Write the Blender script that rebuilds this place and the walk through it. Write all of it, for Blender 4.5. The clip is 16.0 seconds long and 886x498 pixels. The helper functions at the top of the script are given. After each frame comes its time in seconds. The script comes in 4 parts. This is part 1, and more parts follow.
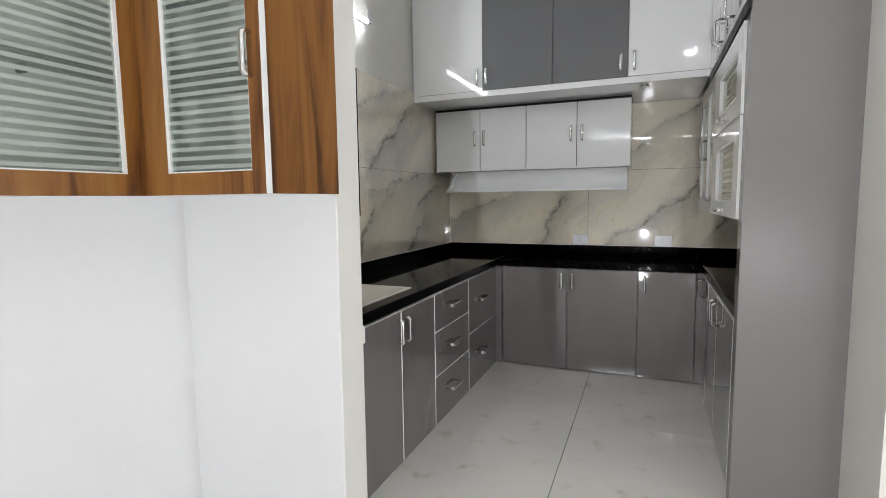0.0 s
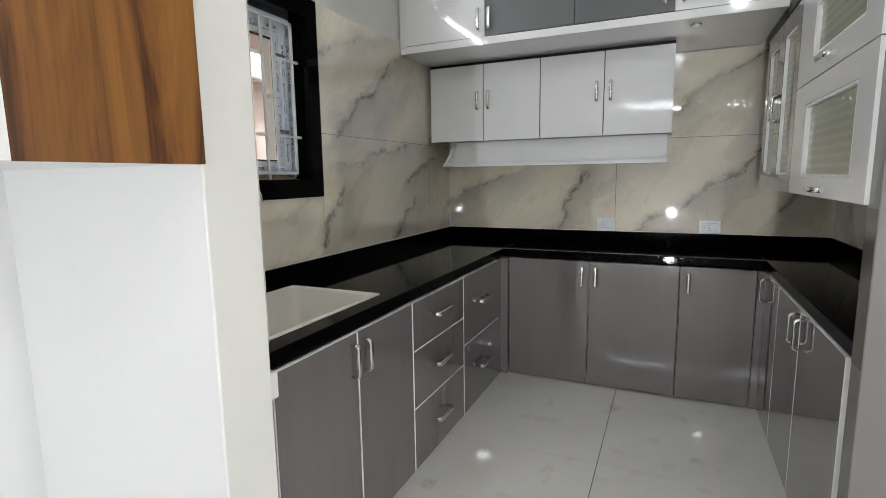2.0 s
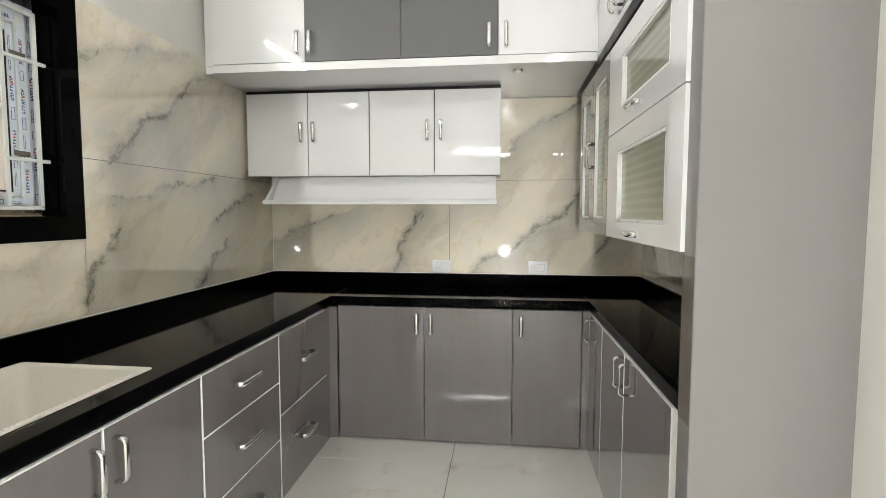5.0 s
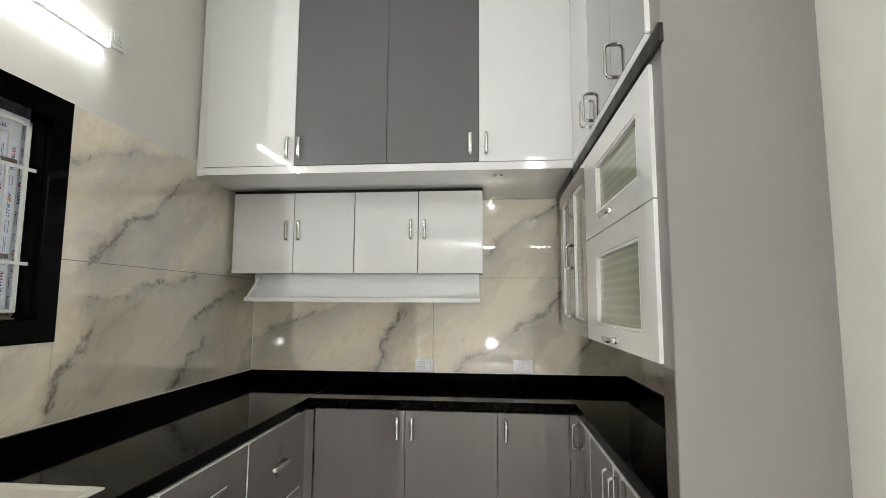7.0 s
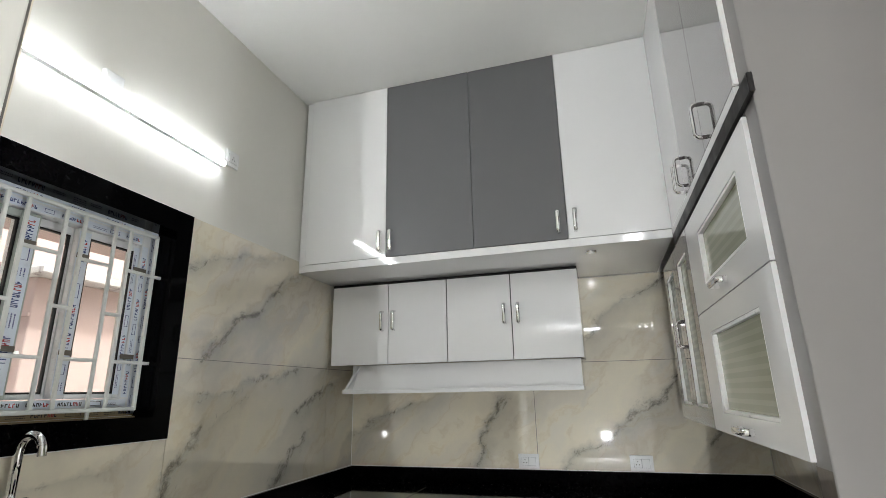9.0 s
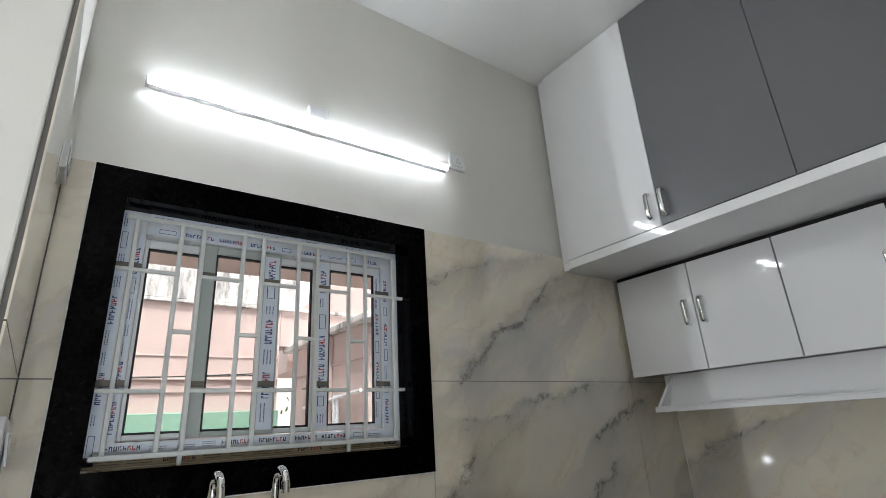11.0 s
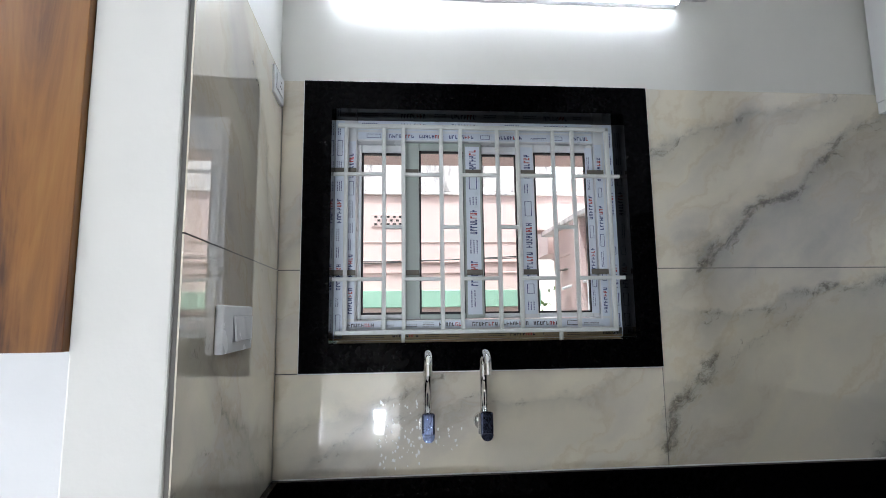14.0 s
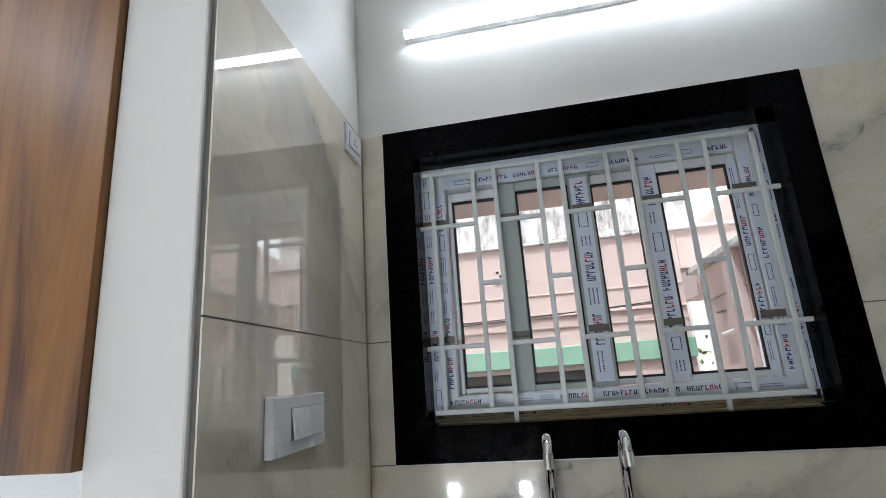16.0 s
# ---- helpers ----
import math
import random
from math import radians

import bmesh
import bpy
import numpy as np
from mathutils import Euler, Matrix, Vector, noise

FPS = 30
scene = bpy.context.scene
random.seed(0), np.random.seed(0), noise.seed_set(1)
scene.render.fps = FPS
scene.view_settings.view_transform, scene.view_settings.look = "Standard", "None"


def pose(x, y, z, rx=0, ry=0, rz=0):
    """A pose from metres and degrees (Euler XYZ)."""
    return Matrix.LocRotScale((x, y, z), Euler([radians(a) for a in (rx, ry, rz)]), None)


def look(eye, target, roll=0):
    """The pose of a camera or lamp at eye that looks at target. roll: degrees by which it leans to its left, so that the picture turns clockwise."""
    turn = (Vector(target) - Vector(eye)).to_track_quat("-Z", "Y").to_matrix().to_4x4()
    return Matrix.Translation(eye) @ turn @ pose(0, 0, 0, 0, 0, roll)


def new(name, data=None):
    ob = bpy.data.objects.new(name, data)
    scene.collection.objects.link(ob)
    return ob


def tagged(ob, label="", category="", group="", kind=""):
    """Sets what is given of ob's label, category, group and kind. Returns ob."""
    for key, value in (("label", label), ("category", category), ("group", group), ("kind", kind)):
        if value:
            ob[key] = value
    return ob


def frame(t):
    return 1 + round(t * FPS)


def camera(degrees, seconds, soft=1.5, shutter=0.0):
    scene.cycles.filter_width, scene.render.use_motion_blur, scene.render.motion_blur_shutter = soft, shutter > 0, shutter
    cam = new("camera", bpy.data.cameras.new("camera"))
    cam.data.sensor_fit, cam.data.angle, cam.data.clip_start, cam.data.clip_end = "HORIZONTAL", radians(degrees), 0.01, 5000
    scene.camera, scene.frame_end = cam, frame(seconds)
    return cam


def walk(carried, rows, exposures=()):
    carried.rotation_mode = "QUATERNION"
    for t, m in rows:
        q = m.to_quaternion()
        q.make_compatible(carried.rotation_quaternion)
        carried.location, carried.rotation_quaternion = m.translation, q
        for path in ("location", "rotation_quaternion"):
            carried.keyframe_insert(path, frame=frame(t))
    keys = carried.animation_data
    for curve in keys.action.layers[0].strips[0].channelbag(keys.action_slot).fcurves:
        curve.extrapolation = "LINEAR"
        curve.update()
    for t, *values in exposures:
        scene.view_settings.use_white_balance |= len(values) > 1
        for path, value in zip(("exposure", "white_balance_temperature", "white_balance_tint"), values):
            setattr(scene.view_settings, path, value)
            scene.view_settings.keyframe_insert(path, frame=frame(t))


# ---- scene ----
cam = camera(82.6, 16.0, soft=0.6)
PATH = [
    (0, (0.033, 0.041, 1.273), (-0.72, 1.884, 1.076), -0.7),
    (0.5, (0.002, 0.248, 1.261), (-0.762, 2.081, 1.028), -0.8),
    (1, (-0.015, 0.439, 1.262), (-0.824, 2.25, 1.006), -0.9),
    (1.5, (-0.045, 0.597, 1.258), (-0.864, 2.399, 0.971), -0.8),
    (2, (-0.094, 0.75, 1.265), (-0.907, 2.555, 0.979), -0.8),
    (2.5, (-0.096, 0.907, 1.263), (-0.907, 2.714, 0.982), -0.6),
    (3, (-0.059, 1.019, 1.268), (-0.843, 2.838, 0.993), -0.2),
    (3.5, (-0.067, 1.051, 1.27), (-0.702, 2.926, 0.989), -0.3),
    (4, (-0.08, 1.048, 1.265), (-0.475, 2.988, 0.984), -0.2),
    (6.5, (-0.063, 1.059, 1.307), (-0.257, 3.044, 1.453), 0.4),
    (7, (-0.054, 1.056, 1.323), (-0.244, 3.036, 1.536), 0.3),
    (7.5, (-0.052, 1.047, 1.332), (-0.216, 3.006, 1.7), 0.6),
    (8, (-0.047, 1.047, 1.338), (-0.212, 2.98, 1.82), 0.5),
    (8.5, (-0.025, 1.063, 1.333), (-0.318, 2.973, 1.852), -0.3),
    (9, (-0.023, 1.118, 1.324), (-0.577, 2.96, 1.872), -1.1),
    (11.3, (-0.087, 1.733, 1.31), (-1.696, 2.748, 1.927), -2.1),
    (11.5, (-0.097, 1.723, 1.347), (-1.763, 2.68, 1.902), -1.2),
    (12, (-0.171, 1.818, 1.355), (-1.981, 2.524, 1.833), -0.9),
    (12.5, (-0.197, 1.883, 1.366), (-2.088, 2.383, 1.781), -0.6),
    (13, (-0.153, 1.947, 1.368), (-2.086, 2.295, 1.746), -0.3),
    (13.5, (-0.103, 1.974, 1.361), (-2.06, 2.204, 1.7), -0.3),
    (14, (-0.113, 1.977, 1.345), (-2.091, 2.134, 1.598), -0.7),
    (14.5, (-0.207, 1.989, 1.331), (-2.2, 2.045, 1.497), -1.1),
    (15, (-0.314, 1.989, 1.347), (-2.307, 1.916, 1.5), -1.8),
    (15.5, (-0.353, 2.015, 1.363), (-2.32, 1.809, 1.66), -3.5),
    (16, (-0.349, 2.062, 1.378), (-2.256, 1.715, 1.87), -4.0),
]
EXPOSURES = [(0, 0.77, 6250, 13), (1.5, 0.79, 6200, 12), (2.5, 1.01, 6300, 11), (3.4, 1.31, 6450, 10.5), (4, 1.6, 6550, 10), (6.5, 1.37, 6650, 10), (7.5, 1.12, 6600, 10), (8.5, 1.07, 6450, 10), (11.5, 0.67, 6050, 11.5), (12.5, 0.77, 5950, 12), (14, 1.02, 5800, 12.5), (15.3, 1.06, 5750, 12), (16, 0.58, 5850, 11.5)]
walk(cam, [(t, look(eye, target, roll)) for t, eye, target, roll in PATH], EXPOSURES)

# ---- world and lights ----
world = bpy.data.worlds.new("sky")
world.use_nodes = True
scene.world = world
wn = world.node_tree.nodes
sky = wn.new("ShaderNodeTexSky")
sky.sky_type, sky.sun_disc = "NISHITA", False
sky.dust_density, sky.air_density, sky.ozone_density = 10.0, 0.4, 0.0
sky.sun_elevation, sky.sun_rotation = radians(66), radians(66)
world.node_tree.links.new(sky.outputs[0], wn["Background"].inputs[0])
wn["Background"].inputs[1].default_value = 0.15
sun_data = bpy.data.lights.new("sun", "SUN")
sun_data.energy, sun_data.angle, sun_data.color = 2.3, radians(0.6), (1.0, 0.97, 0.93)
sun = new("sun", sun_data)
sun.matrix_world = look((-1.0, 0.5, 12), (-5.5, 2.5, 1))


def hall_fill_light(name, eye, target, sx, sy, watts, colour):
    """Small area lamp added in the unseen hall, for glints and fill light."""
    d = bpy.data.lights.new(name, "AREA")
    d.shape, d.size, d.size_y, d.energy, d.color = "RECTANGLE", sx, sy, watts, colour
    ob = new(name, d)
    ob.matrix_world = look(eye, target)
    return ob


# added low lamps: glints on tile and laminate, fill for the kitchen
for wx, watts in ((-0.05, 46), (1.70, 8)):
    hall_fill_light("hall_glint_fill", (wx, -3.96, 0.42), (wx, 0, 0.55), 0.105, 0.105, watts, (0.97, 0.985, 0.99))
for wy, watts, ty in ((0.85, 14, 2.2), (1.68, 14, 2.2)):
    hall_fill_light("hall_glint_fill", (3.38, wy, 0.085), (-1.6, ty, 1.05), 0.11, 0.12, watts, (0.95, 0.98, 1.0))

# ---- materials ----
MATS = {}


def mat(name, colour, rough=0.5, metal=0.0, var=0.0, scale=8.0, bump=0.0, bscale=60.0, stretch=(1, 1, 1), emit=None, coat=0.0, spec=0.5, objvar=0.0):
    """Principled material with two scales of noise in colour and gloss, and fine relief."""
    m = bpy.data.materials.new(name)
    m.use_nodes = True
    nt = m.node_tree
    p = nt.nodes["Principled BSDF"]
    p.inputs["Base Color"].default_value = (*colour, 1)
    p.inputs["Roughness"].default_value = rough
    p.inputs["Metallic"].default_value = metal
    p.inputs["Coat Weight"].default_value = coat
    p.inputs["Coat Roughness"].default_value = 0.03
    p.inputs["Specular IOR Level"].default_value = spec
    tc = nt.nodes.new("ShaderNodeTexCoord")
    mp = nt.nodes.new("ShaderNodeMapping")
    mp.inputs["Scale"].default_value = stretch
    nt.links.new(tc.outputs["Object"], mp.inputs[0])
    if var or objvar:
        big = nt.nodes.new("ShaderNodeTexNoise")
        big.inputs["Scale"].default_value, big.inputs["Detail"].default_value = scale, 5
        nt.links.new(mp.outputs[0], big.inputs["Vector"])
        fine = nt.nodes.new("ShaderNodeTexNoise")
        fine.inputs["Scale"].default_value, fine.inputs["Detail"].default_value = scale * 9, 3
        nt.links.new(mp.outputs[0], fine.inputs["Vector"])
        add = nt.nodes.new("ShaderNodeMath")
        add.operation = "MULTIPLY_ADD"
        add.inputs[1].default_value = 0.45
        nt.links.new(fine.outputs[0], add.inputs[0])
        nt.links.new(big.outputs[0], add.inputs[2])
        ramp = nt.nodes.new("ShaderNodeMapRange")
        ramp.inputs[1].default_value, ramp.inputs[2].default_value = 0.35, 1.1
        ramp.inputs[3].default_value, ramp.inputs[4].default_value = 1 - var, 1 + var
        nt.links.new(add.outputs[0], ramp.inputs[0])
        last = ramp.outputs[0]
        if objvar:
            oi = nt.nodes.new("ShaderNodeObjectInfo")
            ov = nt.nodes.new("ShaderNodeMapRange")
            ov.inputs[3].default_value, ov.inputs[4].default_value = 1 - objvar, 1 + objvar
            nt.links.new(oi.outputs["Random"], ov.inputs[0])
            mul = nt.nodes.new("ShaderNodeMath")
            mul.operation = "MULTIPLY"
            nt.links.new(last, mul.inputs[0])
            nt.links.new(ov.outputs[0], mul.inputs[1])
            last = mul.outputs[0]
        vm = nt.nodes.new("ShaderNodeVectorMath")
        vm.operation = "SCALE"
        vm.inputs[0].default_value = colour
        nt.links.new(last, vm.inputs["Scale"])
        nt.links.new(vm.outputs[0], p.inputs["Base Color"])
        rr = nt.nodes.new("ShaderNodeMapRange")
        rr.inputs[1].default_value, rr.inputs[2].default_value = 0.3, 0.75
        rr.inputs[3].default_value, rr.inputs[4].default_value = rough * 0.75, rough * 1.3
        nt.links.new(big.outputs[0], rr.inputs[0])
        nt.links.new(rr.outputs[0], p.inputs["Roughness"])
    if bump:
        bn = nt.nodes.new("ShaderNodeTexNoise")
        bn.inputs["Scale"].default_value, bn.inputs["Detail"].default_value = bscale, 4
        nt.links.new(mp.outputs[0], bn.inputs["Vector"])
        b = nt.nodes.new("ShaderNodeBump")
        b.inputs["Strength"].default_value, b.inputs["Distance"].default_value = bump, 0.004
        nt.links.new(bn.outputs[0], b.inputs["Height"])
        nt.links.new(b.outputs[0], p.inputs["Normal"])
    if emit:
        p.inputs["Emission Color"].default_value = (*emit[0], 1)
        p.inputs["Emission Strength"].default_value = emit[1]
    MATS[name] = m
    return m


def ramp_node(nt, stops):
    r = nt.nodes.new("ShaderNodeValToRGB")
    el = r.color_ramp.elements
    while len(el) < len(stops):
        el.new(0.5)
    for e, (pos, col) in zip(el, stops):
        e.position, e.color = pos, (*col, 1)
    return r


# the large veins of the wall tiles: start and end along the run of the walls and in height, and strength
VEINS = [
    (1.27, 1.50, 1.48, 1.66, 1.0), (1.48, 1.66, 1.66, 1.72, 1.0), (1.66, 1.72, 1.82, 1.93, 0.8), (1.82, 1.93, 2.02, 2.05, 0.6),
    (1.13, 1.85, 1.50, 1.98, 0.5), (1.50, 1.98, 1.85, 2.07, 0.4), (1.14, 0.93, 1.28, 1.20, 0.9), (1.29, 1.34, 1.55, 1.35, 0.7),
    (1.55, 1.37, 2.01, 1.46, 0.8), (1.27, 1.15, 1.58, 1.31, 0.4), (1.80, 0.88, 2.08, 1.08, 1.0), (2.00, 1.20, 2.38, 1.40, 0.9),
    (2.72, 1.06, 3.12, 1.26, 0.8), (3.50, 0.88, 3.72, 1.30, 1.0), (4.04, 0.88, 4.47, 1.16, 0.9), (4.47, 1.16, 4.75, 1.40, 1.0),
    (4.85, 1.02, 5.10, 1.25, 0.8), (4.24, 1.62, 4.53, 1.86, 0.8), (4.53, 1.86, 4.75, 2.02, 0.9), (0.10, 0.95, 0.60, 1.30, 0.5),
    (0.05, 1.60, 0.30, 1.95, 0.6), (-0.05, 1.00, 0.90, 1.13, 0.3), (2.30, 1.52, 2.66, 1.80, 0.7),
]


def vein_fields(nt, flat):
    """How far a point lies from the nearest large vein, and how far into the smoky side below one."""
    L = nt.links.new

    def op(kind, a, b=None):
        n = nt.nodes.new("ShaderNodeMath")
        n.operation = kind
        for k, v in enumerate((a, b)):
            if isinstance(v, (int, float)):
                n.inputs[k].default_value = v
            elif v is not None:
                L(v, n.inputs[k])
        return n.outputs[0]

    place = flat.outputs[0]
    for scale, size, rough in ((3.2, 0.22, 0.5), (12.0, 0.09, 0.68)):
        warp = nt.nodes.new("ShaderNodeTexNoise")
        warp.inputs["Scale"].default_value, warp.inputs["Detail"].default_value, warp.inputs["Roughness"].default_value = scale, 7, rough
        L(flat.outputs[0], warp.inputs["Vector"])
        mid = nt.nodes.new("ShaderNodeVectorMath")
        mid.operation = "SUBTRACT"
        mid.inputs[1].default_value = (0.5, 0.5, 0.5)
        L(warp.outputs["Color"], mid.inputs[0])
        ws = nt.nodes.new("ShaderNodeVectorMath")
        ws.operation = "MULTIPLY_ADD"
        ws.inputs[1].default_value = (size, size, 0)
        L(mid.outputs[0], ws.inputs[0])
        L(place, ws.inputs[2])
        place = ws.outputs[0]
    near = smoky = None
    for u0, z0, u1, z1, power in VEINS:
        mp = nt.nodes.new("ShaderNodeMapping")
        mp.vector_type = "TEXTURE"
        mp.inputs["Location"].default_value = ((u0 + u1) / 2, (z0 + z1) / 2, 0)
        mp.inputs["Rotation"].default_value = (0, 0, math.atan2(z1 - z0, u1 - u0))
        L(place, mp.inputs[0])
        sp = nt.nodes.new("ShaderNodeSeparateXYZ")
        L(mp.outputs[0], sp.inputs[0])
        half = math.hypot(u1 - u0, z1 - z0) / 2
        over = op("MAXIMUM", op("SUBTRACT", op("ABSOLUTE", sp.outputs[0]), half), 0.0)
        d = op("ADD", op("ADD", op("ABSOLUTE", sp.outputs[1]), over), 0.035 * (1 - power))
        q = op("ADD", op("ADD", op("MAXIMUM", op("MULTIPLY", sp.outputs[1], 7.0), op("MULTIPLY", sp.outputs[1], -1.0)), over), 0.16 * (1 - power))
        near = d if near is None else op("MINIMUM", near, d)
        smoky = q if smoky is None else op("MINIMUM", smoky, q)
    return op("MULTIPLY", near, 1.0).node, op("MULTIPLY", smoky, 1.0).node


def marble_material(name, warm):
    """Polished beige-grey porcelain with diagonal cloudy veins, about 0.5 m apart."""
    m = bpy.data.materials.new(name)
    m.use_nodes = True
    nt = m.node_tree
    L = nt.links.new
    p = nt.nodes["Principled BSDF"]
    geo = nt.nodes.new("ShaderNodeNewGeometry")
    sp = nt.nodes.new("ShaderNodeSeparateXYZ")
    L(geo.outputs["Position"], sp.inputs[0])
    run = nt.nodes.new("ShaderNodeMath")
    L(sp.outputs[0], run.inputs[0])
    L(sp.outputs[1], run.inputs[1])
    flat = nt.nodes.new("ShaderNodeCombineXYZ")
    if warm:
        L(run.outputs[0], flat.inputs[0])
        L(sp.outputs[2], flat.inputs[1])
    else:
        L(sp.outputs[0], flat.inputs[0])
        L(sp.outputs[1], flat.inputs[1])
    turn = nt.nodes.new("ShaderNodeMapping")
    turn.vector_type = "TEXTURE"
    turn.inputs["Rotation"].default_value = (0, 0, radians(40))
    turn.inputs["Location"].default_value = (0.37, 0.21, 0)
    L(flat.outputs[0], turn.inputs[0])
    warp = nt.nodes.new("ShaderNodeTexNoise")
    warp.inputs["Scale"].default_value, warp.inputs["Detail"].default_value, warp.inputs["Roughness"].default_value = 2.6, 8, 0.6
    L(turn.outputs[0], warp.inputs["Vector"])
    ws = nt.nodes.new("ShaderNodeVectorMath")
    ws.operation = "MULTIPLY_ADD"
    ws.inputs[1].default_value = (0.34, 0.34, 0.34)
    L(warp.outputs["Color"], ws.inputs[0])
    L(turn.outputs[0], ws.inputs[2])
    st = nt.nodes.new("ShaderNodeMapping")
    st.inputs["Scale"].default_value = (0.42, 1.5, 1.0)
    L(ws.outputs[0], st.inputs[0])
    cloud = nt.nodes.new("ShaderNodeTexNoise")
    cloud.inputs["Scale"].default_value, cloud.inputs["Detail"].default_value = 1.7, 7
    L(st.outputs[0], cloud.inputs["Vector"])
    if warm:
        base = ramp_node(nt, [(0.34, (0.53, 0.505, 0.47)), (0.44, (0.74, 0.68, 0.575)), (0.54, (0.86, 0.785, 0.625)), (0.68, (0.76, 0.715, 0.62))])
        vr = ramp_node(nt, [(0.0, (0.66, 0.655, 0.65)), (0.006, (0.85, 0.85, 0.85)), (0.030, (0.93, 0.93, 0.93)), (0.09, (1, 1, 1))])
        far, side = vein_fields(nt, flat)
        ab = far
        fleck = nt.nodes.new("ShaderNodeTexNoise")
        fleck.inputs["Scale"].default_value, fleck.inputs["Detail"].default_value, fleck.inputs["Roughness"].default_value = 17.0, 9, 0.74
        L(st.outputs[0], fleck.inputs["Vector"])
        near = nt.nodes.new("ShaderNodeMapRange")
        near.inputs[1].default_value, near.inputs[2].default_value = 0.0, 0.06
        near.inputs[3].default_value, near.inputs[4].default_value = 0.07, -0.16
        L(far.outputs[0], near.inputs[0])
        both = nt.nodes.new("ShaderNodeMath")
        L(fleck.outputs[0], both.inputs[0])
        L(near.outputs[0], both.inputs[1])
        crisp = ramp_node(nt, [(0.50, (1, 1, 1)), (0.55, (0.84, 0.84, 0.845)), (0.60, (0.60, 0.595, 0.59)), (0.67, (0.40, 0.395, 0.39))])
        L(both.outputs[0], crisp.inputs[0])
        smoke = ramp_node(nt, [(0.0, (0.70, 0.71, 0.725)), (0.07, (0.76, 0.77, 0.78)), (0.17, (0.87, 0.875, 0.88)), (0.34, (1, 1, 1))])
        L(side.outputs[0], smoke.inputs[0])
        hair_src = nt.nodes.new("ShaderNodeTexNoise")
        hair_src.inputs["Scale"].default_value, hair_src.inputs["Detail"].default_value, hair_src.inputs["Roughness"].default_value = 3.4, 7, 0.55
        L(st.outputs[0], hair_src.inputs["Vector"])
        hair_off = nt.nodes.new("ShaderNodeMath")
        hair_off.operation = "SUBTRACT"
        hair_off.inputs[1].default_value = 0.47
        L(hair_src.outputs[0], hair_off.inputs[0])
        hair_abs = nt.nodes.new("ShaderNodeMath")
        hair_abs.operation = "ABSOLUTE"
        L(hair_off.outputs[0], hair_abs.inputs[0])
        hair = ramp_node(nt, [(0.0, (0.93, 0.90, 0.85)), (0.012, (0.97, 0.95, 0.92)), (0.03, (1, 1, 1))])
        L(hair_abs.outputs[0], hair.inputs[0])
    else:
        base = ramp_node(nt, [(0.3, (0.78, 0.76, 0.71)), (0.5, (0.84, 0.82, 0.775)), (0.75, (0.87, 0.85, 0.81))])
        spot = nt.nodes.new("ShaderNodeTexNoise")
        spot.inputs["Scale"].default_value, spot.inputs["Detail"].default_value = 7.0, 6
        L(flat.outputs[0], spot.inputs["Vector"])
        vr = ramp_node(nt, [(0.60, (1, 1, 1)), (0.68, (0.90, 0.88, 0.85)), (0.74, (0.70, 0.66, 0.60))])
        ab = spot
    L(cloud.outputs[0], base.inputs[0])
    L(ab.outputs[0], vr.inputs[0])
    mix = nt.nodes.new("ShaderNodeMix")
    mix.data_type, mix.blend_type = "RGBA", "MULTIPLY"
    mix.inputs[0].default_value = 1.0
    L(base.outputs[0], mix.inputs[6])
    L(vr.outputs[0], mix.inputs[7])
    last = mix.outputs[2]
    if warm:
        mix2 = nt.nodes.new("ShaderNodeMix")
        mix2.data_type, mix2.blend_type = "RGBA", "MULTIPLY"
        mix2.inputs[0].default_value = 1.0
        L(last, mix2.inputs[6])
        L(crisp.outputs[0], mix2.inputs[7])
        last = mix2.outputs[2]
        for more in (smoke, hair):
            mixn = nt.nodes.new("ShaderNodeMix")
            mixn.data_type, mixn.blend_type = "RGBA", "MULTIPLY"
            mixn.inputs[0].default_value = 1.0
            L(last, mixn.inputs[6])
            L(more.outputs[0], mixn.inputs[7])
            last = mixn.outputs[2]
    L(last, p.inputs["Base Color"])
    p.inputs["Roughness"].default_value = 0.025 if warm else 0.045
    p.inputs["IOR"].default_value = 1.6
    p.inputs["Coat Weight"].default_value = 1.0 if warm else 0.5
    p.inputs["Coat IOR"].default_value = 1.6
    p.inputs["Coat Roughness"].default_value = 0.02
    MATS[name] = m
    return m


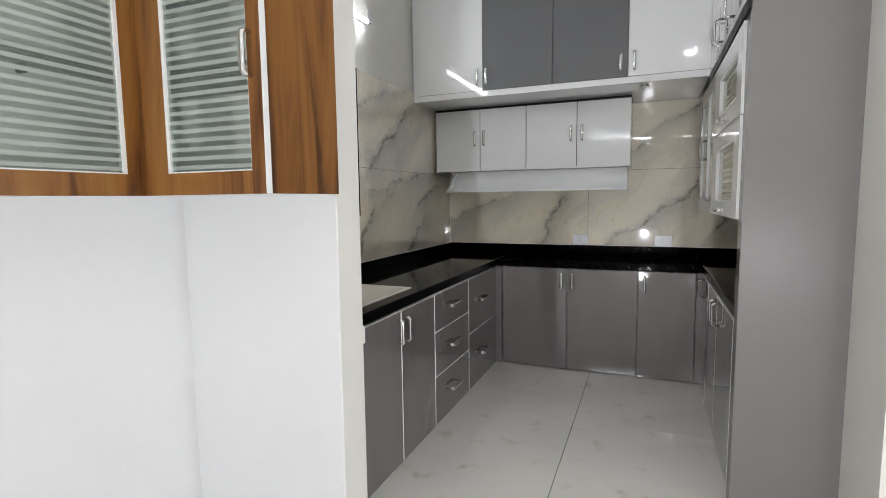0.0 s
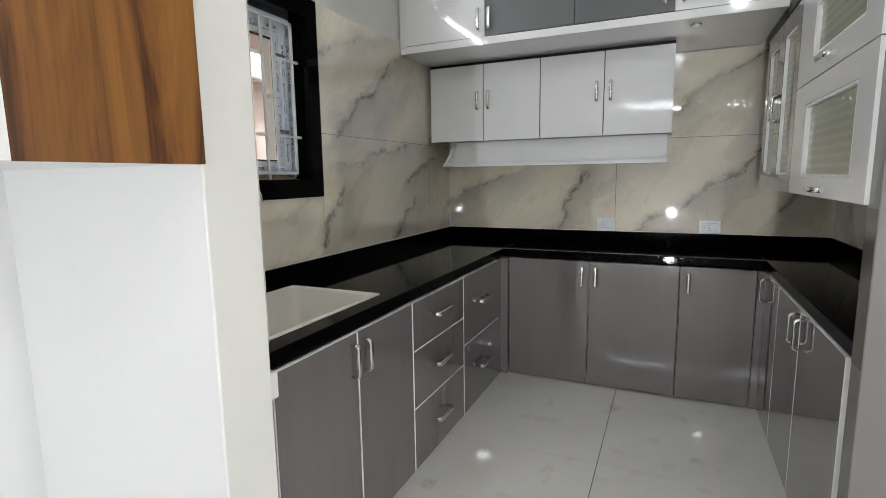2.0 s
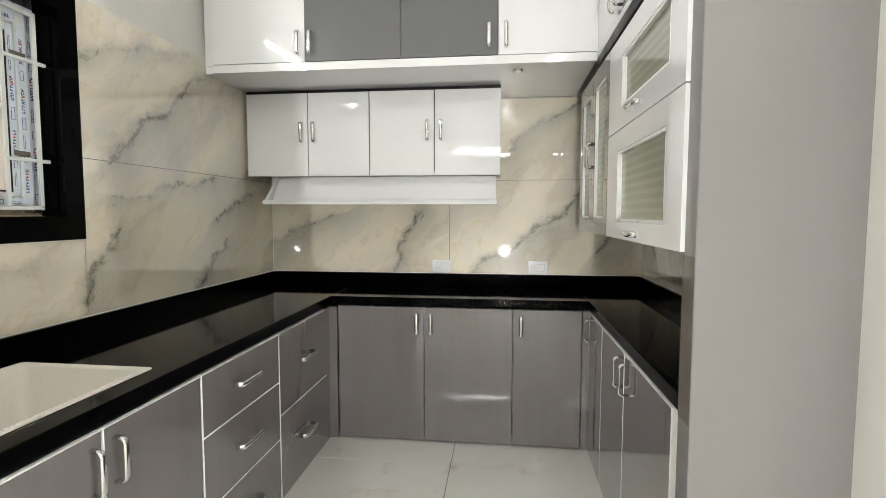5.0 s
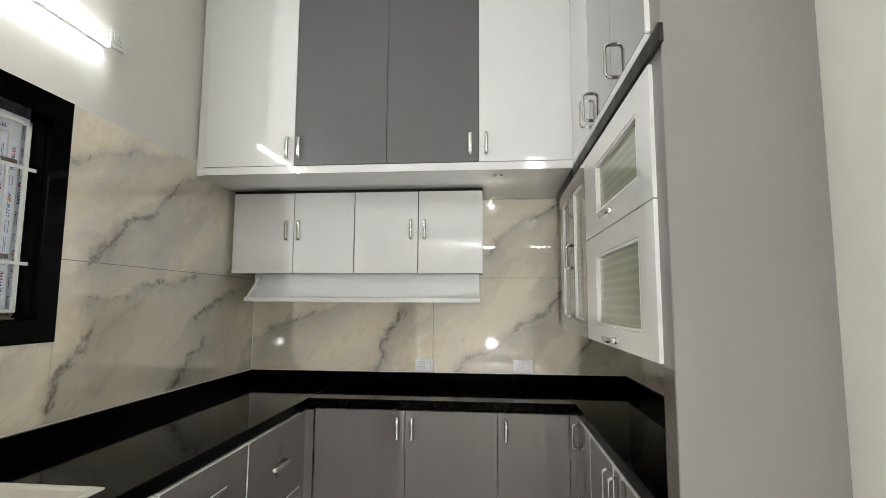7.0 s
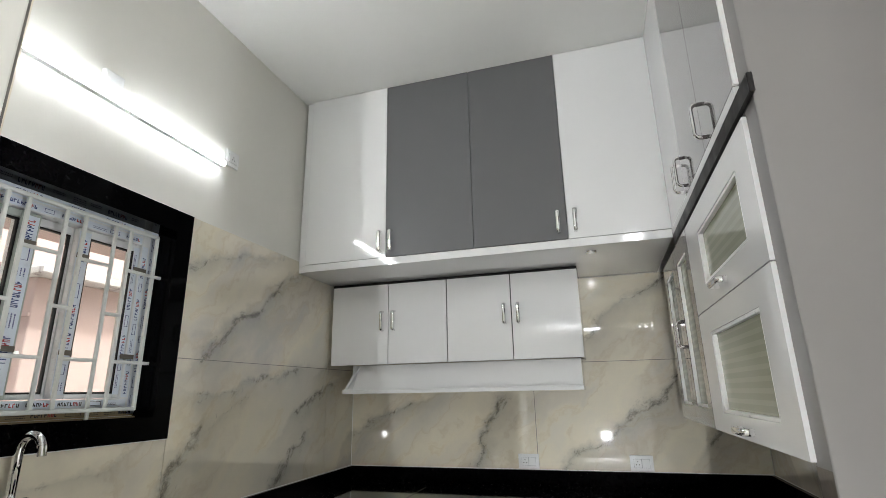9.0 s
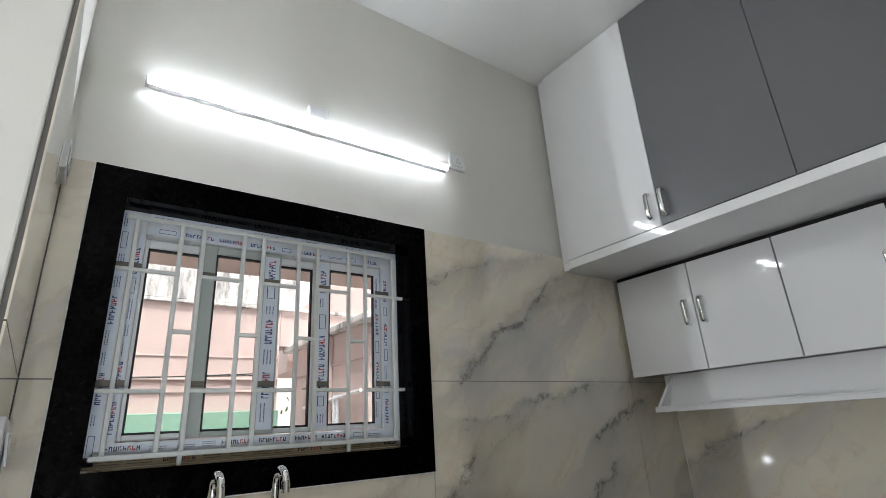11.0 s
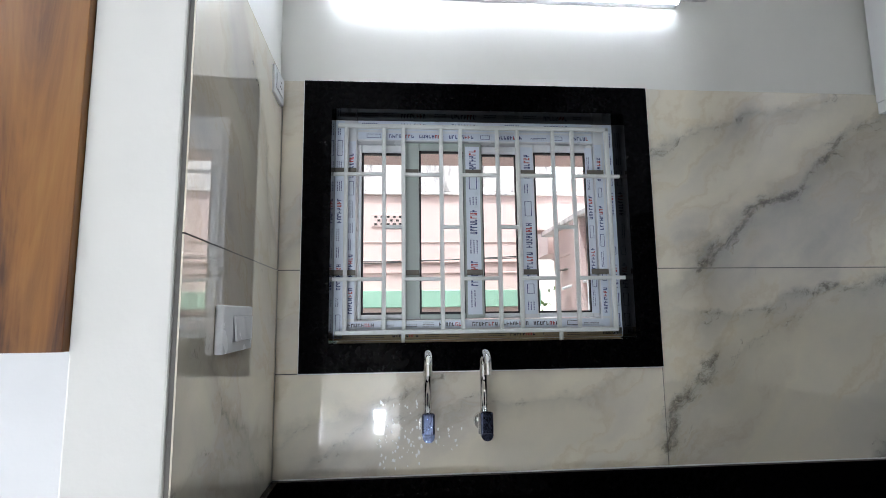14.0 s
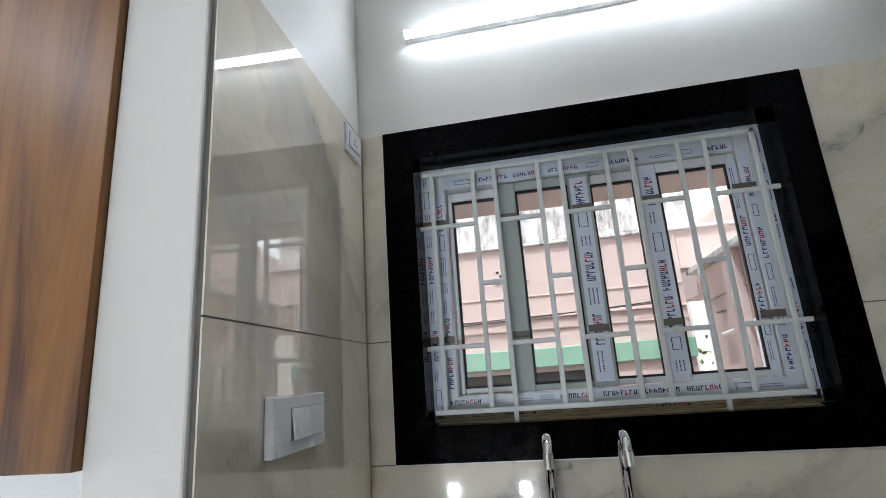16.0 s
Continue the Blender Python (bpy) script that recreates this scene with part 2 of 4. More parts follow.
def wood_material(name):
    """Honey-brown laminate with long vertical grain and dark cathedral streaks."""
    m = bpy.data.materials.new(name)
    m.use_nodes = True
    nt = m.node_tree
    L = nt.links.new
    p = nt.nodes["Principled BSDF"]
    geo = nt.nodes.new("ShaderNodeNewGeometry")
    mp = nt.nodes.new("ShaderNodeMapping")
    mp.inputs["Scale"].default_value = (9, 9, 0.75)
    L(geo.outputs["Position"], mp.inputs[0])
    n1 = nt.nodes.new("ShaderNodeTexNoise")
    n1.inputs["Scale"].default_value, n1.inputs["Detail"].default_value, n1.inputs["Distortion"].default_value, n1.inputs["Roughness"].default_value = 1.0, 9, 1.6, 0.6
    L(mp.outputs[0], n1.inputs["Vector"])
    mp2 = nt.nodes.new("ShaderNodeMapping")
    mp2.inputs["Scale"].default_value = (190, 190, 5)
    L(geo.outputs["Position"], mp2.inputs[0])
    n2 = nt.nodes.new("ShaderNodeTexNoise")
    n2.inputs["Scale"].default_value, n2.inputs["Detail"].default_value = 1.0, 5
    L(mp2.outputs[0], n2.inputs["Vector"])
    add = nt.nodes.new("ShaderNodeMath")
    add.operation = "MULTIPLY_ADD"
    add.inputs[1].default_value = 0.16
    L(n2.outputs[0], add.inputs[0])
    L(n1.outputs[0], add.inputs[2])
    r = ramp_node(nt, [(0.41, (0.062, 0.020, 0.005)), (0.47, (0.125, 0.045, 0.010)), (0.53, (0.185, 0.073, 0.015)), (0.62, (0.235, 0.097, 0.020)), (0.74, (0.28, 0.128, 0.029))])
    L(add.outputs[0], r.inputs[0])
    L(r.outputs[0], p.inputs["Base Color"])
    p.inputs["Roughness"].default_value = 0.36
    MATS[name] = m
    return m


def glass_material(name, tint, striped, low=0.42, high=0.84, clear_tint=(0.88, 0.93, 0.90)):
    """Clear cabinet glass; striped: with frosted bands 13 mm high."""
    m = bpy.data.materials.new(name)
    m.use_nodes = True
    nt = m.node_tree
    L = nt.links.new
    out = nt.nodes["Material Output"]
    p = nt.nodes["Principled BSDF"]
    p.inputs["Base Color"].default_value = (*tint, 1)
    p.inputs["Roughness"].default_value = 0.35
    p.inputs["Coat Weight"].default_value = 1.0
    p.inputs["Coat Roughness"].default_value = 0.02
    clear = nt.nodes.new("ShaderNodeBsdfTransparent")
    clear.inputs[0].default_value = (*clear_tint, 1)
    gloss = nt.nodes.new("ShaderNodeBsdfGlossy")
    gloss.inputs["Roughness"].default_value = 0.02
    fr = nt.nodes.new("ShaderNodeFresnel")
    fr.inputs[0].default_value = 1.5
    pane = nt.nodes.new("ShaderNodeMixShader")
    L(fr.outputs[0], pane.inputs[0])
    L(clear.outputs[0], pane.inputs[1])
    L(gloss.outputs[0], pane.inputs[2])
    last = pane.outputs[0]
    if striped:
        geo = nt.nodes.new("ShaderNodeNewGeometry")
        sp = nt.nodes.new("ShaderNodeSeparateXYZ")
        L(geo.outputs["Position"], sp.inputs[0])
        md = nt.nodes.new("ShaderNodeMath")
        md.operation = "MODULO"
        md.inputs[1].default_value = striped
        L(sp.outputs[2], md.inputs[0])
        gt = nt.nodes.new("ShaderNodeMath")
        gt.operation = "GREATER_THAN"
        gt.inputs[1].default_value = striped * 0.56
        L(md.outputs[0], gt.inputs[0])
        k = nt.nodes.new("ShaderNodeMath")
        k.operation = "MULTIPLY_ADD"
        k.inputs[1].default_value = high - low
        k.inputs[2].default_value = low
        L(gt.outputs[0], k.inputs[0])
        mix = nt.nodes.new("ShaderNodeMixShader")
        L(k.outputs[0], mix.inputs[0])
        L(pane.outputs[0], mix.inputs[1])
        L(p.outputs[0], mix.inputs[2])
        last = mix.outputs[0]
    L(last, out.inputs[0])
    MATS[name] = m
    return m


hall_paint = mat("white_hall_paint", (0.74, 0.74, 0.735), 0.55, var=0.025, scale=2.5, bump=0.08, bscale=90)
paint = mat("cream_wall_paint", (0.74, 0.725, 0.675), 0.55, var=0.025, scale=2.5, bump=0.08, bscale=90)
ceiling_paint = mat("ceiling_paint", (0.80, 0.795, 0.77), 0.7, var=0.02, scale=2, bump=0.06, bscale=90)
grey_paint = mat("grey_enamel_paint", (0.217, 0.205, 0.199), 0.24, bump=0.03, bscale=18)
marble = marble_material("marble_wall_tile", True)
floor_marble = marble_material("polished_floor_tile", False)
grout = mat("grout", (0.17, 0.16, 0.145), 0.9, var=0.15, scale=30)
dark_joint = mat("floor_joint", (0.16, 0.145, 0.13), 0.9, var=0.2, scale=30)
granite = mat("black_granite", (0.0014, 0.0014, 0.0016), 0.06, var=0.7, scale=70, spec=0.05)
grey_lam = mat("grey_gloss_laminate", (0.138, 0.123, 0.122), 0.06, var=0.08, scale=3, stretch=(6, 6, 0.5), bump=0.045, bscale=2.0, coat=1.0)
matt_grey = mat("grey_satin_laminate", (0.125, 0.125, 0.128), 0.36, bump=0.02, bscale=150)
white_lam = mat("white_gloss_laminate", (0.80, 0.80, 0.80), 0.07, var=0.015, scale=3, bump=0.045, bscale=9, coat=0.5)
white_edge = mat("white_edge_band", (0.82, 0.82, 0.80), 0.35, var=0.03, scale=20)
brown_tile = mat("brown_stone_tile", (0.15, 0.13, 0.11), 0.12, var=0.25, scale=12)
dark_lam = mat("dark_board", (0.014, 0.012, 0.012), 0.45, var=0.15, scale=10, spec=0.18)
smoked_chrome = mat("smoked_chrome", (0.10, 0.12, 0.19), 0.12, metal=1.0, var=0.3, scale=40, bump=0.25, bscale=70)
chrome = mat("chrome", (0.78, 0.78, 0.78), 0.07, metal=1.0, var=0.05, scale=12)
wood = wood_material("honey_wood_laminate")
carcass_mat = mat("white_carcass_board", (0.72, 0.72, 0.70), 0.5, var=0.03, scale=8)
edge_green = mat("dark_green_glass_edge", (0.03, 0.07, 0.055), 0.15, var=0.1, scale=20)
raw_edge = mat("raw_board_edge", (0.16, 0.115, 0.07), 0.8, var=0.2, scale=30)
sink_mat = mat("cream_quartz_sink", (0.74, 0.70, 0.625), 0.32, var=0.012, scale=160)
plastic = mat("white_switch_plastic", (0.82, 0.82, 0.82), 0.25, var=0.02, scale=20)
grey_plastic = mat("grey_plastic", (0.33, 0.33, 0.34), 0.4, var=0.05, scale=20)
upvc = mat("white_upvc", (0.80, 0.82, 0.84), 0.3, var=0.03, scale=15)
film_mat = mat("pale_protective_film", (0.76, 0.82, 0.91), 0.35, var=0.06, scale=30, bump=0.1, bscale=60)
blue_ink = mat("blue_ink", (0.035, 0.055, 0.20), 0.4, var=0.1, scale=30)
red_ink = mat("red_ink", (0.42, 0.03, 0.04), 0.4, var=0.1, scale=30)
black_ink = mat("black_ink", (0.02, 0.02, 0.03), 0.4, var=0.1, scale=30)
tape_mat = mat("grey_brown_tape", (0.16, 0.145, 0.12), 0.4, var=0.15, scale=30)
brown_film = mat("tan_protective_film", (0.36, 0.29, 0.18), 0.4, var=0.12, scale=30)
gasket = mat("black_gasket", (0.015, 0.015, 0.015), 0.6, var=0.1, scale=20)
grille_paint = mat("white_painted_steel", (0.78, 0.80, 0.78), 0.35, var=0.05, scale=40, bump=0.05, bscale=120)
pink_wall = mat("faded_pink_render", (0.63, 0.50, 0.47), 0.9, var=0.10, scale=1.2, bump=0.2, bscale=40)
stained = mat("stained_whitewash", (0.74, 0.72, 0.70), 0.95, bump=0.3, bscale=30)
_nt = stained.node_tree
_geo, _map, _dr = _nt.nodes.new("ShaderNodeNewGeometry"), _nt.nodes.new("ShaderNodeMapping"), _nt.nodes.new("ShaderNodeTexNoise")
_map.inputs["Scale"].default_value = (9, 9, 3.0)
_dr.inputs["Scale"].default_value, _dr.inputs["Detail"].default_value, _dr.inputs["Roughness"].default_value = 1.0, 8, 0.7
_nt.links.new(_geo.outputs["Position"], _map.inputs[0])
_nt.links.new(_map.outputs[0], _dr.inputs["Vector"])
_rp = ramp_node(_nt, [(0.36, (0.22, 0.21, 0.21)), (0.44, (0.52, 0.50, 0.49)), (0.52, (0.76, 0.74, 0.73))])
_nt.links.new(_dr.outputs[0], _rp.inputs[0])
_nt.links.new(_rp.outputs[0], _nt.nodes["Principled BSDF"].inputs["Base Color"])
sash_grey = mat("grey_green_upvc", (0.42, 0.47, 0.44), 0.35, var=0.04, scale=15)
green_paint = mat("green_painted_band", (0.25, 0.43, 0.33), 0.8, var=0.15, scale=4)
# near-black colour for the shade inside openings modelled as flat panels
opening_shade = mat("painted_opening_shade", (0.03, 0.028, 0.026), 0.9, var=0.2, scale=10)
ground_mat = mat("concrete_ground", (0.30, 0.29, 0.27), 0.95, var=0.2, scale=1.0, bump=0.3, bscale=20)
leaf_mat = mat("leaf", (0.09, 0.16, 0.03), 0.6, var=0.3, scale=5)
tube_glow = mat("tube_diffuser", (0.9, 0.9, 0.9), 0.4, emit=((0.95, 0.985, 1.0), 36.0))
fill_lamp_glow = mat("fill_lamp_diffuser", (0.9, 0.9, 0.9), 0.4, emit=((0.98, 0.985, 1.0), 12.0))
hall_tube_glow = mat("hall_tube_diffuser", (0.9, 0.9, 0.9), 0.4, emit=((0.95, 0.985, 1.0), 20.0))
side_fill_glow = mat("side_fill_diffuser", (0.9, 0.9, 0.9), 0.4, emit=((1.0, 0.985, 0.98), 46.0))
bright_glow = mat("bright_lamp_diffuser", (0.9, 0.9, 0.9), 0.4, emit=((0.98, 0.985, 1.0), 60.0))
sky_sheet_glow = mat("white_sky_glow", (0.8, 0.8, 0.8), 0.9, emit=((0.95, 0.98, 1.0), 1.0))
frost = glass_material("frosted_band_glass", (0.50, 0.56, 0.50), 0.026, 0.20, 0.70, (0.66, 0.74, 0.67))
olive_frost = glass_material("pale_olive_frosted_glass", (0.40, 0.42, 0.285), 0.03, 0.66, 0.76, (0.70, 0.74, 0.60))
clear_glass = glass_material("clear_glass", (0.8, 0.9, 0.85), 0)
clear_back = bpy.data.materials.new("glass_back")
clear_back.use_nodes = True
_nt = clear_back.node_tree
_tr = _nt.nodes.new("ShaderNodeBsdfTransparent")
_tr.inputs[0].default_value = (0.97, 0.98, 0.97, 1)
_nt.links.new(_tr.outputs[0], _nt.nodes["Material Output"].inputs[0])
cable_mat = mat("black_cable", (0.03, 0.03, 0.03), 0.6, var=0.1, scale=20)

# ---- mesh helpers ----


def box_bm(x0, y0, z0, x1, y1, z1, bevel=0.0, seg=1):
    bm = bmesh.new()
    bmesh.ops.create_cube(bm, size=1)
    for v in bm.verts:
        v.co = Vector(((x0 + x1) / 2 + v.co.x * (x1 - x0), (y0 + y1) / 2 + v.co.y * (y1 - y0), (z0 + z1) / 2 + v.co.z * (z1 - z0)))
    if bevel:
        bmesh.ops.bevel(bm, geom=bm.edges[:], offset=bevel, segments=seg, affect="EDGES", profile=0.5)
    return bm


def merge(*bms):
    """Several bmeshes joined into one mesh."""
    out = bmesh.new()
    for b in bms:
        me = bpy.data.meshes.new("tmp")
        b.to_mesh(me)
        out.from_mesh(me)
        b.free()
        bpy.data.meshes.remove(me)
    return out


def sweep(points, w, h, sides=10, up=(0, 0, 1), square=False):
    """A bar of elliptical or square section along a path."""
    bm = bmesh.new()
    pts = [Vector(p) for p in points]
    rings = []
    upv = Vector(up)
    for i, p in enumerate(pts):
        d = (pts[min(i + 1, len(pts) - 1)] - pts[max(i - 1, 0)]).normalized()
        side = d.cross(upv)
        if side.length < 1e-4:
            side = d.cross(Vector((1, 0, 0)))
        side.normalize()
        nor = side.cross(d).normalized()
        ring = []
        n = 4 if square else sides
        for k in range(n):
            a = 2 * math.pi * (k + (0.5 if square else 0)) / n
            c, s = math.cos(a), math.sin(a)
            if square:
                c, s = c * 1.414, s * 1.414
            ring.append(bm.verts.new(p + side * (c * w / 2) + nor * (s * h / 2)))
        rings.append(ring)
    n = len(rings[0])
    for a, b in zip(rings, rings[1:]):
        for k in range(n):
            bm.faces.new((a[k], a[(k + 1) % n], b[(k + 1) % n], b[k]))
    bm.faces.new(rings[0][::-1])
    bm.faces.new(rings[-1])
    bmesh.ops.recalc_face_normals(bm, faces=bm.faces[:])
    return bm


def grid_slab(xs, ys, solid, z0, z1, bevel=0.0):
    """A slab over the cells of a grid for which solid(i, j) is true, with holes where it is not."""
    bm = bmesh.new()
    vs = {}

    def v(i, j, z):
        if (i, j, z) not in vs:
            vs[i, j, z] = bm.verts.new((xs[i], ys[j], z))
        return vs[i, j, z]
    nx, ny = len(xs) - 1, len(ys) - 1

    def on(i, j):
        return 0 <= i < nx and 0 <= j < ny and solid(i, j)
    for i in range(nx):
        for j in range(ny):
            if not on(i, j):
                continue
            bm.faces.new([v(i, j, z1), v(i + 1, j, z1), v(i + 1, j + 1, z1), v(i, j + 1, z1)])
            bm.faces.new([v(i, j, z0), v(i, j + 1, z0), v(i + 1, j + 1, z0), v(i + 1, j, z0)])
            for (a, b, c, d, oi, oj) in ((i, j, i + 1, j, 0, -1), (i + 1, j, i + 1, j + 1, 1, 0), (i + 1, j + 1, i, j + 1, 0, 1), (i, j + 1, i, j, -1, 0)):
                if not on(i + oi, j + oj):
                    bm.faces.new([v(a, b, z0), v(c, d, z0), v(c, d, z1), v(a, b, z1)])
    if bevel:
        bmesh.ops.dissolve_limit(bm, angle_limit=0.01, verts=bm.verts[:], edges=bm.edges[:])
        sharp = [e for e in bm.edges if len(e.link_faces) == 2 and e.calc_face_angle(0) > 0.5]
        bmesh.ops.bevel(bm, geom=sharp, offset=bevel, segments=2, affect="EDGES", profile=0.5)
    return bm


def wall_slab(axis, at0, at1, us, zs, solid):
    """An upright slab over a grid in (u, z); axis says which way it faces."""
    bm = grid_slab(us, zs, solid, at0, at1)
    for v in bm.verts:
        u, z, d = v.co
        v.co = Vector((d, u, z)) if axis == "x" else Vector((u, d, z))
    bmesh.ops.recalc_face_normals(bm, faces=bm.faces[:])
    return bm


def mesh_object(name, bm, material, smooth=False):
    me = bpy.data.meshes.new(name)
    bm.to_mesh(me)
    bm.free()
    for m in (material if isinstance(material, (list, tuple)) else [material]):
        me.materials.append(m)
    if smooth:
        for p in me.polygons:
            p.use_smooth = True
    return new(name, me)


def part(name, bm, material, parent, label="", smooth=False):
    ob = mesh_object(name, bm, material, smooth)
    ob.parent = parent
    if label:
        tagged(ob, label)
    return ob


def thing(name, at, label, category, group="", kind=""):
    ob = new(name)
    ob.location = at
    ob.empty_display_size = 0.05
    bpy.context.view_layer.update()
    return tagged(ob, label, category, group, kind)


def child(name, bm, material, parent, label="", smooth=False):
    """A part given in world coordinates under an unturned thing."""
    at = Vector((0, 0, 0))
    o = parent
    while o is not None:
        at += o.location
        o = o.parent
    bmesh.ops.translate(bm, verts=bm.verts[:], vec=-at)
    return part(name, bm, material, parent, label, smooth)


def glazed(bm, axis, sign):
    """A pane whose outer face mirrors; its back and rim only let light through."""
    bm.normal_update()
    for f in bm.faces:
        f.material_index = 0 if f.normal[axis] * sign > 0.9 else 1
    return bm


def structure(name, bm, material, label, category):
    return tagged(mesh_object(name, bm, material), label, category, "", "structure")


def edged(bm, axis):
    """Gives the narrow sides of a panel the second material; axis is the way the panel faces."""
    for f in bm.faces:
        if abs(f.normal[axis]) < 0.85:
            f.material_index = 1
    return bm


def tile_piece(parent, axis, face, u0, u1, z0, z1, depth, material, joint=0.0015):
    """One tile on a wall, proud of it by depth towards the sign of depth."""
    a, b = sorted((face - depth, face))
    if axis == "x":
        bm = box_bm(a, u0 + joint, z0 + joint, b, u1 - joint, z1 - joint)
    else:
        bm = box_bm(u0 + joint, a, z0 + joint, u1 - joint, b, z1 - joint)
    return part("tile", bm, material, parent)


# ---- plan ----
WX, BY, LY, RX = -1.645, 4.335, 1.604, 0.785      # tiled faces: window wall, back wall, partition, right wall
CEIL = 3.105
CT, CB = 0.805, 0.755                             # counter's top and underside
T = 0.010                                         # wall tile thickness

# ---- structure ----
floor = structure("floor", grid_slab([-1.9, 1.0, 3.6], [-4.2, 2.1, 4.6], lambda i, j: not (i == 1 and j == 1), -0.12, -0.011), dark_joint, "polished pale marble-look tile floor", "floor")
ceiling = structure("ceiling", grid_slab([-1.9, 1.0, 3.6], [-4.2, 2.1, 4.6], lambda i, j: not (i == 1 and j == 1), CEIL, CEIL + 0.15), ceiling_paint, "plain white painted ceiling", "ceiling")
wall_west = structure("wall_west", wall_slab("x", -1.90, WX - T, [-4.2, 1.755, 2.695, 4.6], [-0.011, 1.255, 1.985, CEIL], lambda i, j: not (i == 1 and j == 1)), paint,
                      "white wall with marble tiles and a window opening", "wall")
wall_west_hall = structure("wall_west_hall", box_bm(WX - T, -4.0, -0.011, -1.63, 1.470, CEIL), hall_paint, "plain white plastered wall of the dining hall", "wall")
wall_north = structure("wall_north", box_bm(-1.90, BY + T, -0.011, 1.0, 4.6, CEIL), paint, "back wall clad in marble tiles", "wall")
wall_east = structure("wall_east", box_bm(RX + T, 2.37, -0.011, 1.0, BY + T, CEIL), paint, "side wall clad in marble tiles", "wall")
wall_partition = structure("wall_partition", box_bm(WX - T, 1.470, -0.011, -0.933, LY - T, CEIL, 0.004, 2), paint, "cream painted partition wall between hall and kitchen", "wall")
SKEW = 0.0325                                     # the partition's kitchen face is out of square


def skewed(ob):
    """Shears what lies on the partition's kitchen face along with it."""
    for v in ob.data.vertices:
        if v.co.y > 1.55:
            v.co.y += SKEW * (v.co.x - WX)
    return ob


skewed(wall_partition)
wall_partition.data.materials.append(hall_paint)
for _p in wall_partition.data.polygons:
    if _p.normal.y < -0.9:
        _p.material_index = 1
wall_stub = structure("wall_stub", box_bm(0.366, 2.285, -0.011, 1.0, 2.367, CEIL, 0.002), grey_paint, "short wall in glossy grey enamel paint", "wall")
wall_jamb = structure("wall_jamb", box_bm(0.728, 1.95, -0.011, 1.0, 2.285, CEIL), paint, "plain cream painted wall beside the kitchen entrance", "wall")
wall_hall_north = structure("wall_hall_north", box_bm(1.0, 1.95, -0.011, 3.4, 2.1, CEIL), paint, "plain cream painted wall of the hall", "wall")
wall_hall_east = structure("wall_hall_east", box_bm(3.4, -4.2, -0.011, 3.6, 2.1, CEIL), paint, "plain cream painted wall of the hall", "wall")
wall_hall_south = structure("wall_hall_south", box_bm(-1.9, -4.2, -0.011, 3.4, -4.0, CEIL), paint, "plain cream painted hall wall", "wall")

# ---- kitchen window ----
window_1 = thing("window_1", (-1.76, 2.225, 1.255), "white plastic sliding window still in printed protective film", "window", "", "structure")
child("window_frame", merge(
    box_bm(-1.80, 1.755, 1.262, -1.735, 1.825, 1.985, 0.003), box_bm(-1.80, 2.625, 1.262, -1.735, 2.695, 1.985, 0.003),
    box_bm(-1.80, 1.825, 1.915, -1.735, 2.625, 1.985, 0.003), box_bm(-1.80, 1.825, 1.262, -1.735, 2.625, 1.325, 0.003)), upvc, window_1)


def sash(y0, y1, x, stile_l, stile_r, body):
    s = child("sash", merge(
        box_bm(x - 0.025, y0, 1.327, x, y0 + stile_l, 1.912, 0.003), box_bm(x - 0.025, y1 - stile_r, 1.327, x, y1, 1.912, 0.003),
        box_bm(x - 0.025, y0 + stile_l, 1.885, x, y1 - stile_r, 1.912, 0.003), box_bm(x - 0.025, y0 + stile_l, 1.327, x, y1 - stile_r, 1.343, 0.003)), body, window_1)
    child("gasket", merge(
        box_bm(x - 0.018, y0 + stile_l, 1.343, x - 0.006, y0 + stile_l + 0.006, 1.885), box_bm(x - 0.018, y1 - stile_r - 0.006, 1.343, x - 0.006, y1 - stile_r, 1.885),
        box_bm(x - 0.018, y0 + stile_l, 1.879, x - 0.006, y1 - stile_r, 1.885), box_bm(x - 0.018, y0 + stile_l, 1.343, x - 0.006, y1 - stile_r, 1.349)), gasket, s)
    g = child("pane", glazed(box_bm(x - 0.014, y0 + stile_l, 1.343, x - 0.010, y1 - stile_r, 1.885), 0, 1), [clear_glass, clear_back], s)
    g.visible_shadow = False


sash(1.827, 2.03, -1.768, 0.012, 0.012, upvc)
sash(1.98, 2.24, -1.742, 0.05, 0.062, sash_grey)
sash(2.18, 2.42, -1.768, 0.062, 0.055, upvc)
sash(2.370, 2.623, -1.742, 0.048, 0.022, upvc)
# printed film on the frame: strips of pale film with short bars of ink
rng = random.Random(5)


